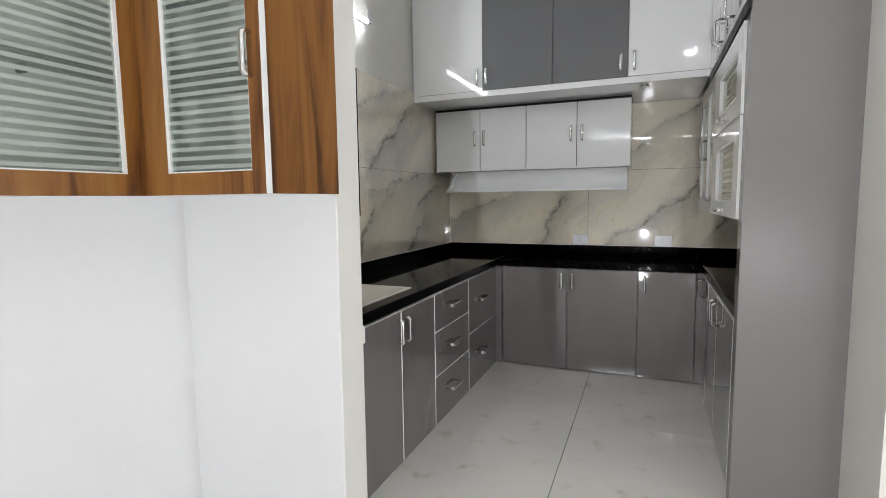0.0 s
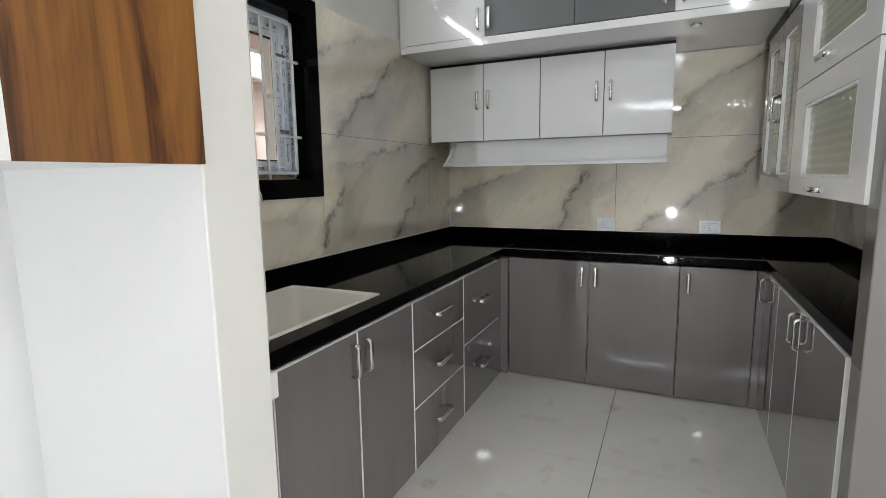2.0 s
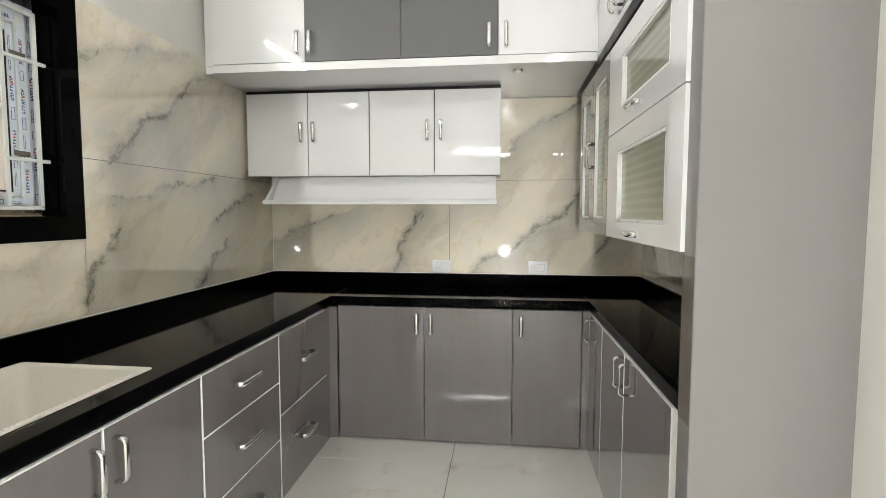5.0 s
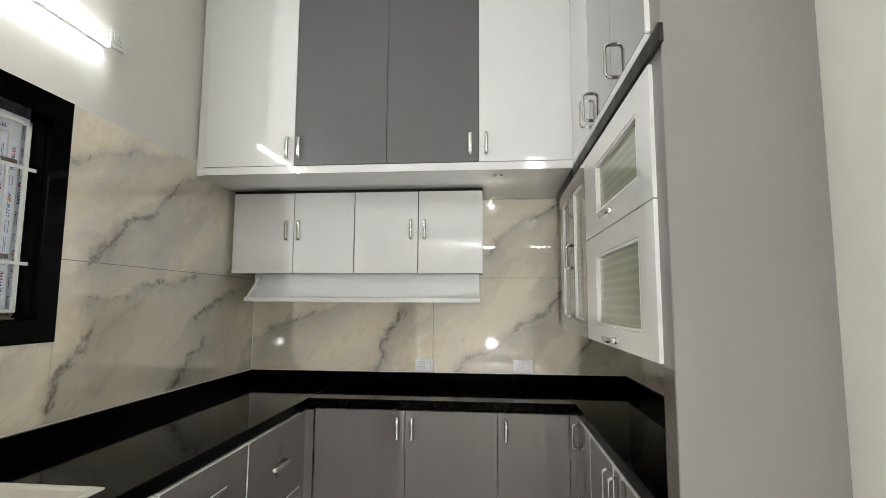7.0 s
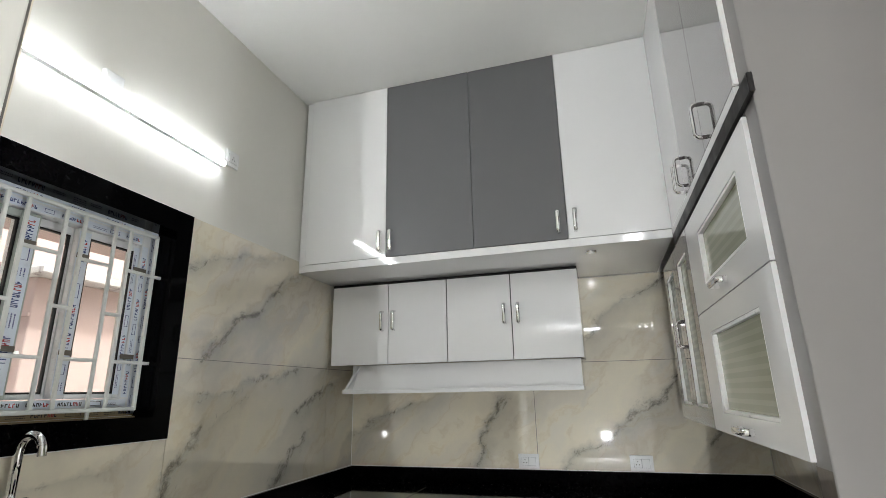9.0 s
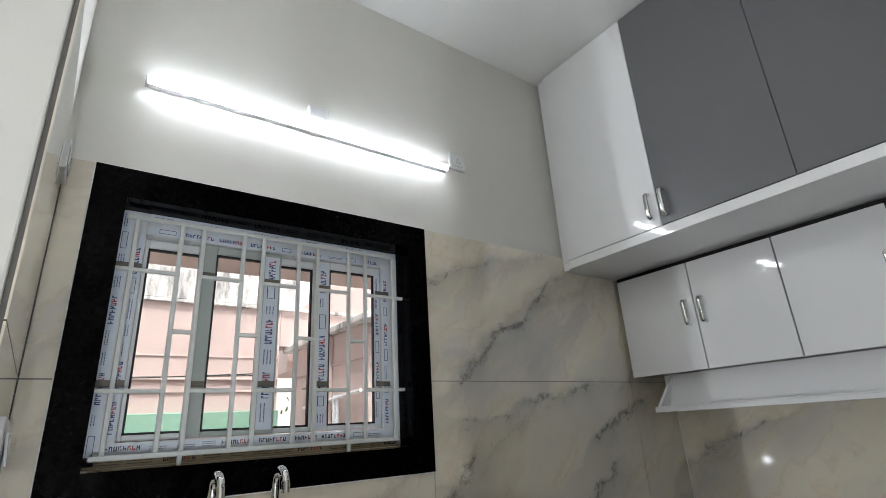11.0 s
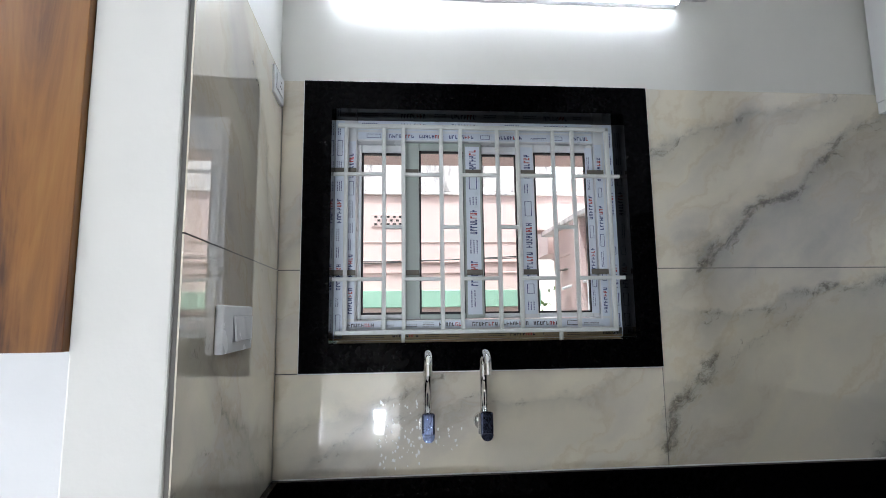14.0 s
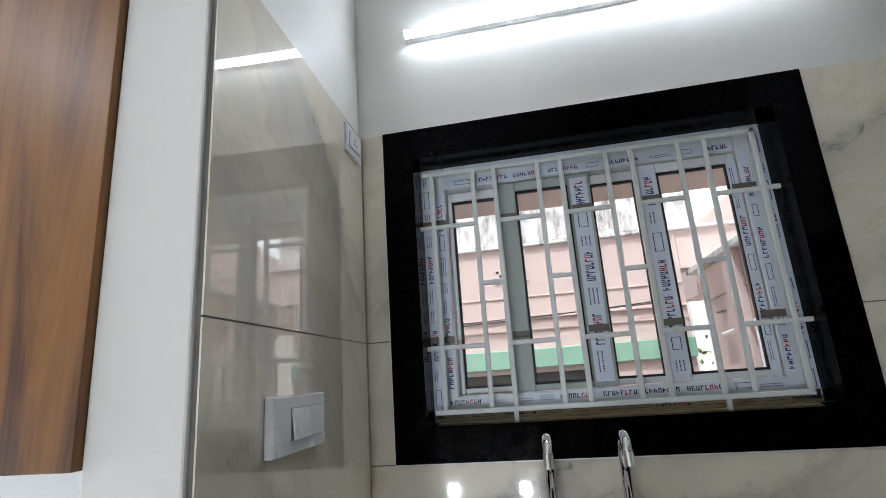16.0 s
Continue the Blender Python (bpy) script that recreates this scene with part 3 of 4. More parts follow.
def film_strip(y0, y1, z0, z1, x, body):
    child("film", box_bm(x, y0, z0, x + 0.0015, y1, z1), body, window_1)
    tall = (z1 - z0) > (y1 - y0)
    n0, n1 = (z0, z1) if tall else (y0, y1)
    c0, c1 = (y0, y1) if tall else (z0, z1)
    inks = {0: [], 1: [], 2: []}
    wide = c1 - c0
    main = 0 if z0 > 1.325 or tall else 2

    def stroke(ink, a0, a1, b0, b1):
        if tall:
            inks[ink].append(box_bm(x + 0.0015, c0 + b0 * wide, a0, x + 0.0022, c0 + b1 * wide, a1))
        else:
            inks[ink].append(box_bm(x + 0.0015, a0, c0 + b0 * wide, x + 0.0022, a1, c0 + b1 * wide))

    at = n0 + rng.uniform(0.008, 0.03)
    while at < n1 - 0.03:
        if rng.random() < 0.36:                   # a word in heavy strokes, two of them red
            for k in range(8):
                if at > n1 - 0.014:
                    break
                ink = 1 if k in (5, 6) else main
                stroke(ink, at, at + 0.0024, 0.26, 0.74)
                level = rng.choice((0.26, 0.44, 0.62))
                stroke(ink, at + 0.0028, at + 0.0068, level, level + 0.13)
                if rng.random() < 0.5:
                    stroke(ink, at + 0.0054, at + 0.0078, 0.26, rng.choice((0.5, 0.74)))
                at += 0.0105
        else:                                     # fine print in two or three lines, or an empty box
            long = min(rng.uniform(0.025, 0.06), n1 - 0.008 - at)
            if rng.random() < 0.6:
                for lane in (0.24, 0.46, 0.68)[:rng.choice((2, 3))]:
                    p = at
                    while p < at + long:
                        bit = rng.uniform(0.002, 0.006)
                        stroke(main, p, min(p + bit, at + long), lane, lane + 0.07)
                        p += bit + 0.0018
            else:
                for b0, b1 in ((0.22, 0.27), (0.73, 0.78)):
                    stroke(main, at, at + long, b0, b1)
                for p in (at, at + long - 0.0012):
                    stroke(main, p, p + 0.0012, 0.27, 0.73)
            at += long
        at += rng.uniform(0.012, 0.03)
    for k, m in ((0, blue_ink), (1, red_ink), (2, black_ink)):
        if inks[k]:
            ob = child("print", merge(*inks[k]), m, window_1)
            tagged(ob, kind="stuff")


for a in ((1.757, 1.785, 1.27, 1.98), (1.795, 1.822, 1.33, 1.91), (2.66, 2.692, 1.27, 1.98), (2.628, 2.652, 1.33, 1.91), (1.83, 2.62, 1.95, 1.982), (1.83, 2.62, 1.918, 1.942), (1.79, 2.65, 1.298, 1.322)):
    film_strip(*a, -1.7345, film_mat)
film_strip(1.76, 2.69, 1.264, 1.293, -1.7345, brown_film)
film_strip(2.185, 2.232, 1.34, 1.90, -1.7415, film_mat)
film_strip(2.372, 2.414, 1.34, 1.90, -1.7415, film_mat)
film_strip(2.596, 2.62, 1.34, 1.90, -1.7415, film_mat)

# black granite casing and lining
window_trim = thing("trim", (-1.655, 2.222, 1.175), "polished black granite window surround", "window frame", "", "structure")
child("casing", wall_slab("x", WX - T, WX + 0.008, [1.672, 1.757, 2.693, 2.773], [1.175, 1.257, 1.983, 2.072], lambda i, j: not (i == 1 and j == 1)), granite, window_trim)
child("lining", wall_slab("x", -1.82, WX - T, [1.740, 1.757, 2.693, 2.71], [1.240, 1.259, 1.983, 2.0], lambda i, j: not (i == 1 and j == 1)), granite, window_trim)

for b in ((1.6690, 1.1715, 2.7760, 1.1748), (1.6690, 2.0722, 2.7760, 2.0755), (1.6690, 1.1748, 1.6718, 2.0722), (2.7732, 1.1748, 2.7760, 2.0722)):
    child("caulk", box_bm(WX - 0.004, b[0], b[1], WX + 0.0035, b[2], b[3]), white_edge, window_trim, "thin white caulk line")

# steel grille
grille = thing("window_grille", (-1.696, 2.2, 1.29), "white painted steel window grille of square bars", "grille")
GX = -1.696
child("frame_bar", box_bm(GX - 0.006, 2.648, 1.288, GX + 0.006, 2.662, 1.955, 0.002), grille_paint, grille)
child("frame_bar", box_bm(GX - 0.006, 1.768, 1.942, GX + 0.006, 2.662, 1.956, 0.002), grille_paint, grille)
child("frame_bar", box_bm(GX - 0.006, 1.768, 1.282, GX + 0.006, 2.662, 1.295, 0.002), grille_paint, grille)
BARS = (1.916, 1.978, 2.100, 2.163, 2.285, 2.352, 2.471, 2.537)
for y in (1.796, *BARS):
    child("bar", box_bm(GX - 0.005, y - 0.0065, 1.294, GX + 0.005, y + 0.0065, 1.944, 0.002), grille_paint, grille)
edges_y = (1.752, *BARS, 2.695)
for z in (1.789, 1.453):
    for a, b in zip(edges_y[0::2], edges_y[1::2]):
        child("cross_bar", box_bm(GX - 0.0045, a, z - 0.006, GX + 0.0055, b, z + 0.006, 0.002), grille_paint, grille)
for a, b in zip(BARS[0::2], BARS[1::2]):
    child("cross_bar", box_bm(GX - 0.0045, a, 1.612, GX + 0.0055, b, 1.624, 0.002), grille_paint, grille)
for y in (1.976, 2.475):
    child("foot", box_bm(GX - 0.005, y - 0.006, 1.258, GX + 0.005, y + 0.006, 1.284, 0.002), grille_paint, grille)
for z in (1.803, 1.468):
    for a0, a1, x in ((1.757, 1.825, -1.7318), (1.985, 2.028, -1.7412), (2.184, 2.236, -1.7382), (2.371, 2.418, -1.7382), (2.597, 2.655, -1.7318)):
        child("tape", box_bm(x, a0, z, x + 0.0012, a1, z + 0.017), tape_mat, window_1, "strip of brown tape")
sill_film = structure("window_1_sill", box_bm(-1.735, 1.775, 1.2595, -1.70, 2.67, 1.2625), brown_film, "strip of tan protective film on the window track", "film")

# ---- handles ----


def handle_bm(length=0.118, out=0.030):
    """Bow handle along local z, standing out along local -y."""
    r = 0.016
    h = length / 2
    pts = [(0, 0, -h + 0.002), (0, -out + r, -h + 0.002)]
    for k in range(1, 5):
        a = k / 5 * math.pi / 2
        pts.append((0, -out + r - r * math.sin(a), -h + 0.002 + r * (1 - math.cos(a))))
    pts.append((0, -out, -h + 0.002 + r))
    full = pts + [(x, y, -z) for x, y, z in pts[::-1]]
    return sweep(full, 0.011, 0.020, 12, up=(1, 0, 0))


HANDLE = bpy.data.meshes.new("handle")
_h = handle_bm()
_h.to_mesh(HANDLE)
_h.free()
HANDLE.materials.append(chrome)
for _p in HANDLE.polygons:
    _p.use_smooth = True


DRAWER_HANDLE = bpy.data.meshes.new("drawer_handle")
_h = handle_bm(0.155, 0.034)
_h.to_mesh(DRAWER_HANDLE)
_h.free()
DRAWER_HANDLE.materials.append(chrome)
for _p in DRAWER_HANDLE.polygons:
    _p.use_smooth = True


def handle(parent, world, rz=0, roll=0, mesh=HANDLE):
    """A chrome bow handle on a door; rz turns its outward side (0: -y)."""
    ob = new("handle", mesh)
    ob.parent = parent
    at = Vector(world)
    o = parent
    while o is not None:
        at -= o.location
        o = o.parent
    ob.matrix_basis = pose(*at, 0, roll, 0) if not rz else pose(*at, 0, 0, rz) @ pose(0, 0, 0, 0, roll, 0)
    return tagged(ob, "chrome bow handle")


def door(parent, axis, face, u0, u1, z0, z1, material, sign, name="door", edge=None, thick=0.018, gap=0.0015):
    """A flat cabinet front whose outer side lies at face and looks towards sign along the axis."""
    a, b = sorted((face, face - sign * thick))
    bev = 0.0024 if edge else 0.001
    if axis == "x":
        bm = box_bm(a, u0 + gap, z0 + gap, b, u1 - gap, z1 - gap, bev)
    else:
        bm = box_bm(u0 + gap, a, z0 + gap, u1 - gap, b, z1 - gap, bev)
    if edge:
        edged(bm, 0 if axis == "x" else 1)
        return child(name, bm, [material, edge], parent)
    return child(name, bm, material, parent)


# ---- base cabinets, window side ----
LF = -1.04
sink_cabinet = thing("base_cabinet", (-1.3, 2.08, 0), "grey gloss two-door sink base cabinet on the tiled floor", "cabinet", "base cabinets")
child("body", merge(box_bm(-1.60, 1.62, 0.0, LF - 0.02, 1.638, 0.75), box_bm(-1.60, 2.515, 0.0, LF - 0.02, 2.531, 0.75), box_bm(-1.60, 1.638, 0.03, LF - 0.02, 2.515, 0.05)), carcass_mat, sink_cabinet)
child("filler", box_bm(LF - 0.018, 1.62, 0.004, LF - 0.002, 1.728, 0.735), raw_edge, sink_cabinet, "bare board filler strip")
for a, b, hy in ((1.73, 2.132, 2.098), (2.134, 2.533, 2.172)):
    d = door(sink_cabinet, "x", LF, a, b, 0.006, CB - 0.004, grey_lam, 1, edge=white_edge)
    handle(d, (LF, hy, 0.655), 90)


def drawer_unit(y0, y1, splits):
    cab = thing("drawer_cabinet", (-1.3, (y0 + y1) / 2, 0), "grey gloss drawer base cabinet with white edging", "cabinet", "base cabinets")
    child("body", merge(box_bm(-1.60, y0 + 0.003, 0.0, LF - 0.02, y0 + 0.019, 0.75), box_bm(-1.60, y1 - 0.019, 0.0, LF - 0.02, y1 - 0.003, 0.75),
                        box_bm(-1.60, y0 + 0.019, 0.03, LF - 0.02, y1 - 0.019, 0.05)), carcass_mat, cab)
    for z0, z1 in zip(splits, splits[1:]):
        d = door(cab, "x", LF, y0 + 0.001, y1 - 0.001, z0, z1, grey_lam, 1, "drawer_front", white_edge, gap=0.001)
        ob = handle(d, (LF, (y0 + y1) / 2 - 0.01, (z0 + z1) / 2 + 0.01), 90, 90, DRAWER_HANDLE)
    return cab


drawer_unit(2.535, 3.097, (0.006, 0.285, 0.539, CB - 0.004))
drawer_unit(3.099, 3.684, (0.006, 0.386, CB - 0.004))
corner_filler = thing("corner_filler", (-1.05, 3.72, 0), "dark grey corner filler strip between base cabinets", "cabinet trim")
child("strip", box_bm(LF - 0.018, 3.686, 0.004, LF - 0.004, 3.757, CB - 0.003), grey_lam, corner_filler)
child("strip", box_bm(LF - 0.004, 3.742, 0.004, -0.999, 3.757, CB - 0.003), grey_lam, corner_filler)

# ---- base cabinets, back ----
BF = 3.757
back_base = thing("base_cabinet", (-0.35, 4.0, 0), "grey gloss three-door base cabinet under the black counter", "cabinet", "base cabinets")
child("body", merge(box_bm(-0.996, BF + 0.02, 0.0, -0.978, 4.31, 0.75), box_bm(0.32, BF + 0.02, 0.0, 0.338, 4.31, 0.75), box_bm(-0.978, BF + 0.02, 0.03, 0.32, 4.31, 0.05)), carcass_mat, back_base)
for a, b, hx in ((-0.997, -0.509, -0.548), (-0.509, -0.026, -0.471), (-0.026, 0.339, 0.018)):
    d = door(back_base, "y", BF, a, b, 0.006, CB + 0.004, grey_lam, -1)
    handle(d, (hx, BF, 0.668))
corner_filler2 = thing("corner_filler", (0.36, 3.77, 0), "dark grey corner filler strip between base cabinets", "cabinet trim")
child("strip", box_bm(0.341, BF + 0.002, 0.004, 0.376, BF + 0.016, CB), grey_lam, corner_filler2)

# ---- base cabinets, right ----
RF = 0.375
right_base = thing("base_cabinet", (0.55, 3.1, 0), "grey gloss base cabinet with white edged doors", "cabinet", "base cabinets")
child("body", merge(box_bm(RF + 0.02, 2.446, 0.0, 0.77, 2.464, 0.75), box_bm(RF + 0.02, 3.70, 0.0, 0.77, 3.718, 0.75), box_bm(RF + 0.02, 2.464, 0.03, 0.77, 3.70, 0.05)), carcass_mat, right_base)
for a, b, hy in ((2.440, 2.975, 2.925), (2.978, 3.405, 3.02), (3.408, 3.752, 3.705)):
    d = door(right_base, "x", RF, a, b, 0.006, CB - 0.004, grey_lam, -1, edge=white_edge, thick=0.020)
    handle(d, (RF, hy, 0.665), -90)
child("filler", box_bm(RF + 0.02, 2.369, 0.0, RF + 0.036, 2.444, 0.752), white_edge, right_base)

# ---- counter, upstand, sink ----
xs = [WX, -1.553, -1.128, -1.048, 0.378, RX]
ys = [LY, 1.817, 2.37, 2.417, 3.79, BY]

counter = thing("countertop", (-0.4, 4.0, CB), "polished black granite worktop running round three sides", "worktop")
child("slab", grid_slab(xs[:4], ys, lambda i, j: not (i == 1 and j in (1, 2)), CB + 0.001, CT, 0.004), granite, counter)
child("slab", box_bm(-1.0478, 3.79, CB + 0.001, 0.3778, BY, CT, 0.0035, 2), granite, counter)
child("slab", box_bm(0.378, 2.37, CB + 0.001, RX, BY, CT, 0.0035, 2), granite, counter)
upstand = thing("upstand", (-0.4, 4.32, CT), "polished black granite upstand behind the worktop", "upstand")
for b in ((WX, LY, CT, WX + 0.02, BY, 0.880), (WX + 0.02, BY - 0.02, CT, RX, BY, 0.880), (RX - 0.02, 2.37, CT, RX, BY - 0.02, 0.880), (WX + 0.02, LY, CT, -1.02, LY + 0.02, 0.880)):
    child("strip", box_bm(*b[:2], b[2] + 0.0005, *b[3:], 0.0015), granite, upstand)

for b in ((WX + 0.0005, LY + 0.02, 0.8802, WX + 0.0045, BY, 0.8832), (WX + 0.0045, BY - 0.0045, 0.8802, RX, BY - 0.0005, 0.8832), (WX + 0.0005, BY - 0.0035, 0.8834, WX + 0.0035, BY - 0.0005, 1.99)):
    child("caulk", box_bm(*b), white_edge, upstand, "thin white caulk line")


def sink_bm():
    """Open rectangular basin with a rounded rim and sloping sides."""
    x0, x1, y0, y1 = -1.553, -1.128, 1.817, 2.417
    rings = []
    bm = bmesh.new()
    for inset, z, r in ((-0.008, CT + 0.001, 0.012), (-0.008, CT + 0.004, 0.012), (-0.004, CT + 0.006, 0.014), (0.012, CT + 0.005, 0.02), (0.018, CT - 0.002, 0.025), (0.026, CT - 0.17, 0.04), (0.05, CT - 0.195, 0.06), (0.16, CT - 0.205, 0.04)):
        ring = []
        for cx, cy, a0 in ((x1 - inset - r, y1 - inset - r, 0), (x0 + inset + r, y1 - inset - r, 90), (x0 + inset + r, y0 + inset + r, 180), (x1 - inset - r, y0 + inset + r, 270)):
            for k in range(5):
                a = radians(a0 + 22.5 * k)
                ring.append(bm.verts.new((cx + r * math.cos(a), cy + r * math.sin(a), z)))
        rings.append(ring)
    for a, b in zip(rings, rings[1:]):
        n = len(a)
        for k in range(n):
            bm.faces.new((a[k], a[(k + 1) % n], b[(k + 1) % n], b[k]))
    bm.faces.new(rings[-1])
    bmesh.ops.recalc_face_normals(bm, faces=bm.faces[:])
    return bm


sink = thing("sink", (-1.34, 2.117, CT - 0.2), "cream quartz single-bowl sink set in the black worktop", "sink")
bowl = child("bowl", sink_bm(), sink_mat, sink, smooth=True)
drain = bmesh.new()
bmesh.ops.create_cone(drain, cap_ends=True, segments=24, radius1=0.045, radius2=0.040, depth=0.006)
bmesh.ops.translate(drain, verts=drain.verts[:], vec=(-1.34, 2.117, CT - 0.201))
child("drain", drain, chrome, sink, "chrome drain")


def cyl(p0, p1, r0, r1=None, seg=16):
    """A capped cone between two points."""
    p0, p1 = Vector(p0), Vector(p1)
    bm = bmesh.new()
    bmesh.ops.create_cone(bm, cap_ends=True, segments=seg, radius1=r0, radius2=r1 or r0, depth=(p1 - p0).length)
    m = (p1 - p0).to_track_quat("Z", "Y").to_matrix().to_4x4()
    bmesh.ops.transform(bm, verts=bm.verts[:], matrix=Matrix.Translation((p0 + p1) / 2) @ m)
    return bm


def tap(y):
    t = thing("tap", (WX, y, 1.02), "chrome wall-mounted swan-neck tap above the sink", "tap", "taps over the sink")
    x = WX
    child("flange", cyl((x, y, 1.03), (x + 0.012, y, 1.03), 0.026, 0.024), chrome, t, smooth=False)
    child("body", merge(cyl((x + 0.01, y, 1.03), (x + 0.075, y, 1.03), 0.014), cyl((x + 0.055, y, 1.005), (x + 0.055, y, 1.062), 0.019, 0.017)), chrome, t)
    pts = [(x + 0.055, y, 1.055), (x + 0.055, y, 1.19)]
    for k in range(1, 13):
        a = math.pi * k / 12 * 0.93
        pts.append((x + 0.055 + 0.042 * (1 - math.cos(a)), y, 1.19 + 0.042 * math.sin(a)))
    child("spout", sweep(pts, 0.023, 0.023, 12, up=(0, 1, 0)), chrome, t, smooth=True)
    e = Vector(pts[-1])
    child("aerator", cyl(e + Vector((0, 0, 0.006)), e + Vector((0.003, 0, -0.022)), 0.0115, 0.0115), chrome, t)
    child("lever", merge(cyl((x + 0.075, y, 1.03), (x + 0.088, y, 1.03), 0.017, 0.016), box_bm(x + 0.086, y - 0.018, 1.010, x + 0.106, y + 0.018, 1.072, 0.006, 2), cyl((x + 0.087, y, 1.011), (x + 0.105, y, 1.011), 0.0178, 0.0168)), smoked_chrome, t, "dark film-wrapped lever")


def splashes(face, axis, u0, u1, z0, z1, count):
    """Dried cement specks, thin uneven flakes on a wall; axis is the way the wall faces."""
    bm = bmesh.new()
    for _ in range(count):
        u, z = rng.uniform(u0, u1), rng.uniform(z0, z1)
        r = rng.uniform(0.0012, 0.0042)
        rim = []
        for k in range(7):
            a, q = 2 * math.pi * k / 7, r * rng.uniform(0.5, 1.3)
            rim.append((u + q * math.cos(a), z + 1.6 * q * math.sin(a)))
        low = [bm.verts.new((face, a, b) if axis == 0 else (a, face, b)) for a, b in rim]
        high = [bm.verts.new((face + 0.0007, u + (a - u) * 0.7, z + (b - z) * 0.7) if axis == 0 else (u + (a - u) * 0.7, face + 0.0007, z + (b - z) * 0.7)) for a, b in rim]
        bm.faces.new(high)
        for k in range(7):
            bm.faces.new((low[k], low[(k + 1) % 7], high[(k + 1) % 7], high[k]))
    bmesh.ops.recalc_face_normals(bm, faces=bm.faces[:])
    ob = mesh_object("cement_specks", bm, white_edge)
    return tagged(ob, "dried white cement specks on the marble tile", "specks", "", "stuff")


splashes(WX + 0.0002, 0, 1.90, 2.03, 0.90, 1.09, 70)
splashes(WX + 0.0002, 0, 2.06, 2.16, 0.95, 1.04, 14)
tap(2.045)
tap(2.207)

# ---- wall cabinet with shelf over the back counter ----
wall_cab = thing("wall_cabinet", (-0.86, 4.15, 1.495), "white gloss four-door wall cabinet", "cabinet", "wall cabinets")
child("body", merge(box_bm(-1.622, 3.992, 1.497, -1.606, 4.335, 1.982), box_bm(-0.119, 3.992, 1.497, -0.103, 4.335, 1.982), box_bm(-1.606, 3.992, 1.497, -0.119, 4.335, 1.513), box_bm(-1.606, 4.32, 1.513, -0.119, 4.335, 1.982)), white_lam, wall_cab)
child("top_strip", box_bm(-1.622, 3.976, 1.983, -0.103, 4.335, 1.998), dark_lam, wall_cab, "dark strip filling the gap over the doors")
for a, b, hx in ((-1.624, -1.240, -1.279), (-1.240, -0.866, -1.203), (-0.866, -0.482, -0.522), (-0.482, -0.101, -0.442)):
    d = door(wall_cab, "y", 3.972, a, b, 1.492, 1.984, white_lam, -1, gap=0.0028)
    handle(d, (hx, 3.972, 1.752))
# dark backing boards paint the shade seen in the gaps between doors
for x in (-1.240, -0.866, -0.482):
    child("divider", box_bm(x - 0.008, 3.991, 1.515, x + 0.008, 4.318, 1.982), dark_lam, wall_cab)
shelf = thing("pelmet_shelf", (-0.8, 4.15, 1.325), "white pelmet shelf under the wall cabinet", "shelf")
child("front_panel", box_bm(-1.517, 4.070, 1.346, -0.125, 4.088, 1.494), white_lam, shelf)
child("end_panel", box_bm(-0.141, 4.089, 1.346, -0.125, 4.335, 1.494), white_lam, shelf)
slanted = box_bm(-1.534, 3.988, 1.346, -1.518, 4.330, 1.494)
for v in slanted.verts:
    if v.co.z > 1.4:
        v.co.x += 0.050
        if v.co.y < 4.1:
            v.co.y += 0.082
child("end_panel", slanted, white_lam, shelf)
child("lip", box_bm(-1.535, 3.972, 1.3455, -0.119, 3.984, 1.352, 0.001), white_lam, shelf)
child("bottom", box_bm(-1.535, 3.972, 1.326, -0.119, 4.333, 1.345, 0.001), white_lam, shelf)

# ---- loft cabinets at the back ----
LFY = 3.576
loft = thing("loft_cabinet", (-0.6, 4.0, 2.0), "white and grey four-door loft cabinet up to the ceiling", "cabinet", "loft cabinets")
child("body", box_bm(-1.643, LFY + 0.022, 2.002, 0.355, 4.333, 2.04), white_lam, loft, "glossy white underside board")
child("fascia", box_bm(-1.596, LFY, 1.999, 0.357, LFY + 0.021, 2.040, 0.001), white_lam, loft)
child("back", box_bm(-1.643, 4.31, 2.041, 0.355, 4.333, CEIL - 0.003), carcass_mat, loft)
child("filler", box_bm(-1.644, LFY + 0.02, 2.041, -1.598, LFY + 0.03, CEIL - 0.001), white_lam, loft)
for a, b, hx, m in ((-1.594, -1.093, -1.125, white_lam), (-1.093, -0.595, -1.060, matt_grey), (-0.595, -0.114, -0.158, matt_grey), (-0.114, 0.362, -0.075, white_lam)):
    d = door(loft, "y", LFY, a, b, 2.042, CEIL - 0.003, m, -1, gap=0.0012)
    handle(d, (hx, LFY, 2.135))

def soffit_spot(x, y):
    s = thing("downlight", (x, y, 1.998), "small unlit round downlight under the loft cabinet", "downlight", "downlights")
    child("ring", cyl((x, y, 2.0015), (x, y, 1.994), 0.028, 0.025, 24), chrome, s)
    child("lens", cyl((x, y, 1.994), (x, y, 1.992), 0.018, 0.018, 20), plastic, s)


soffit_spot(-0.015, 3.705)

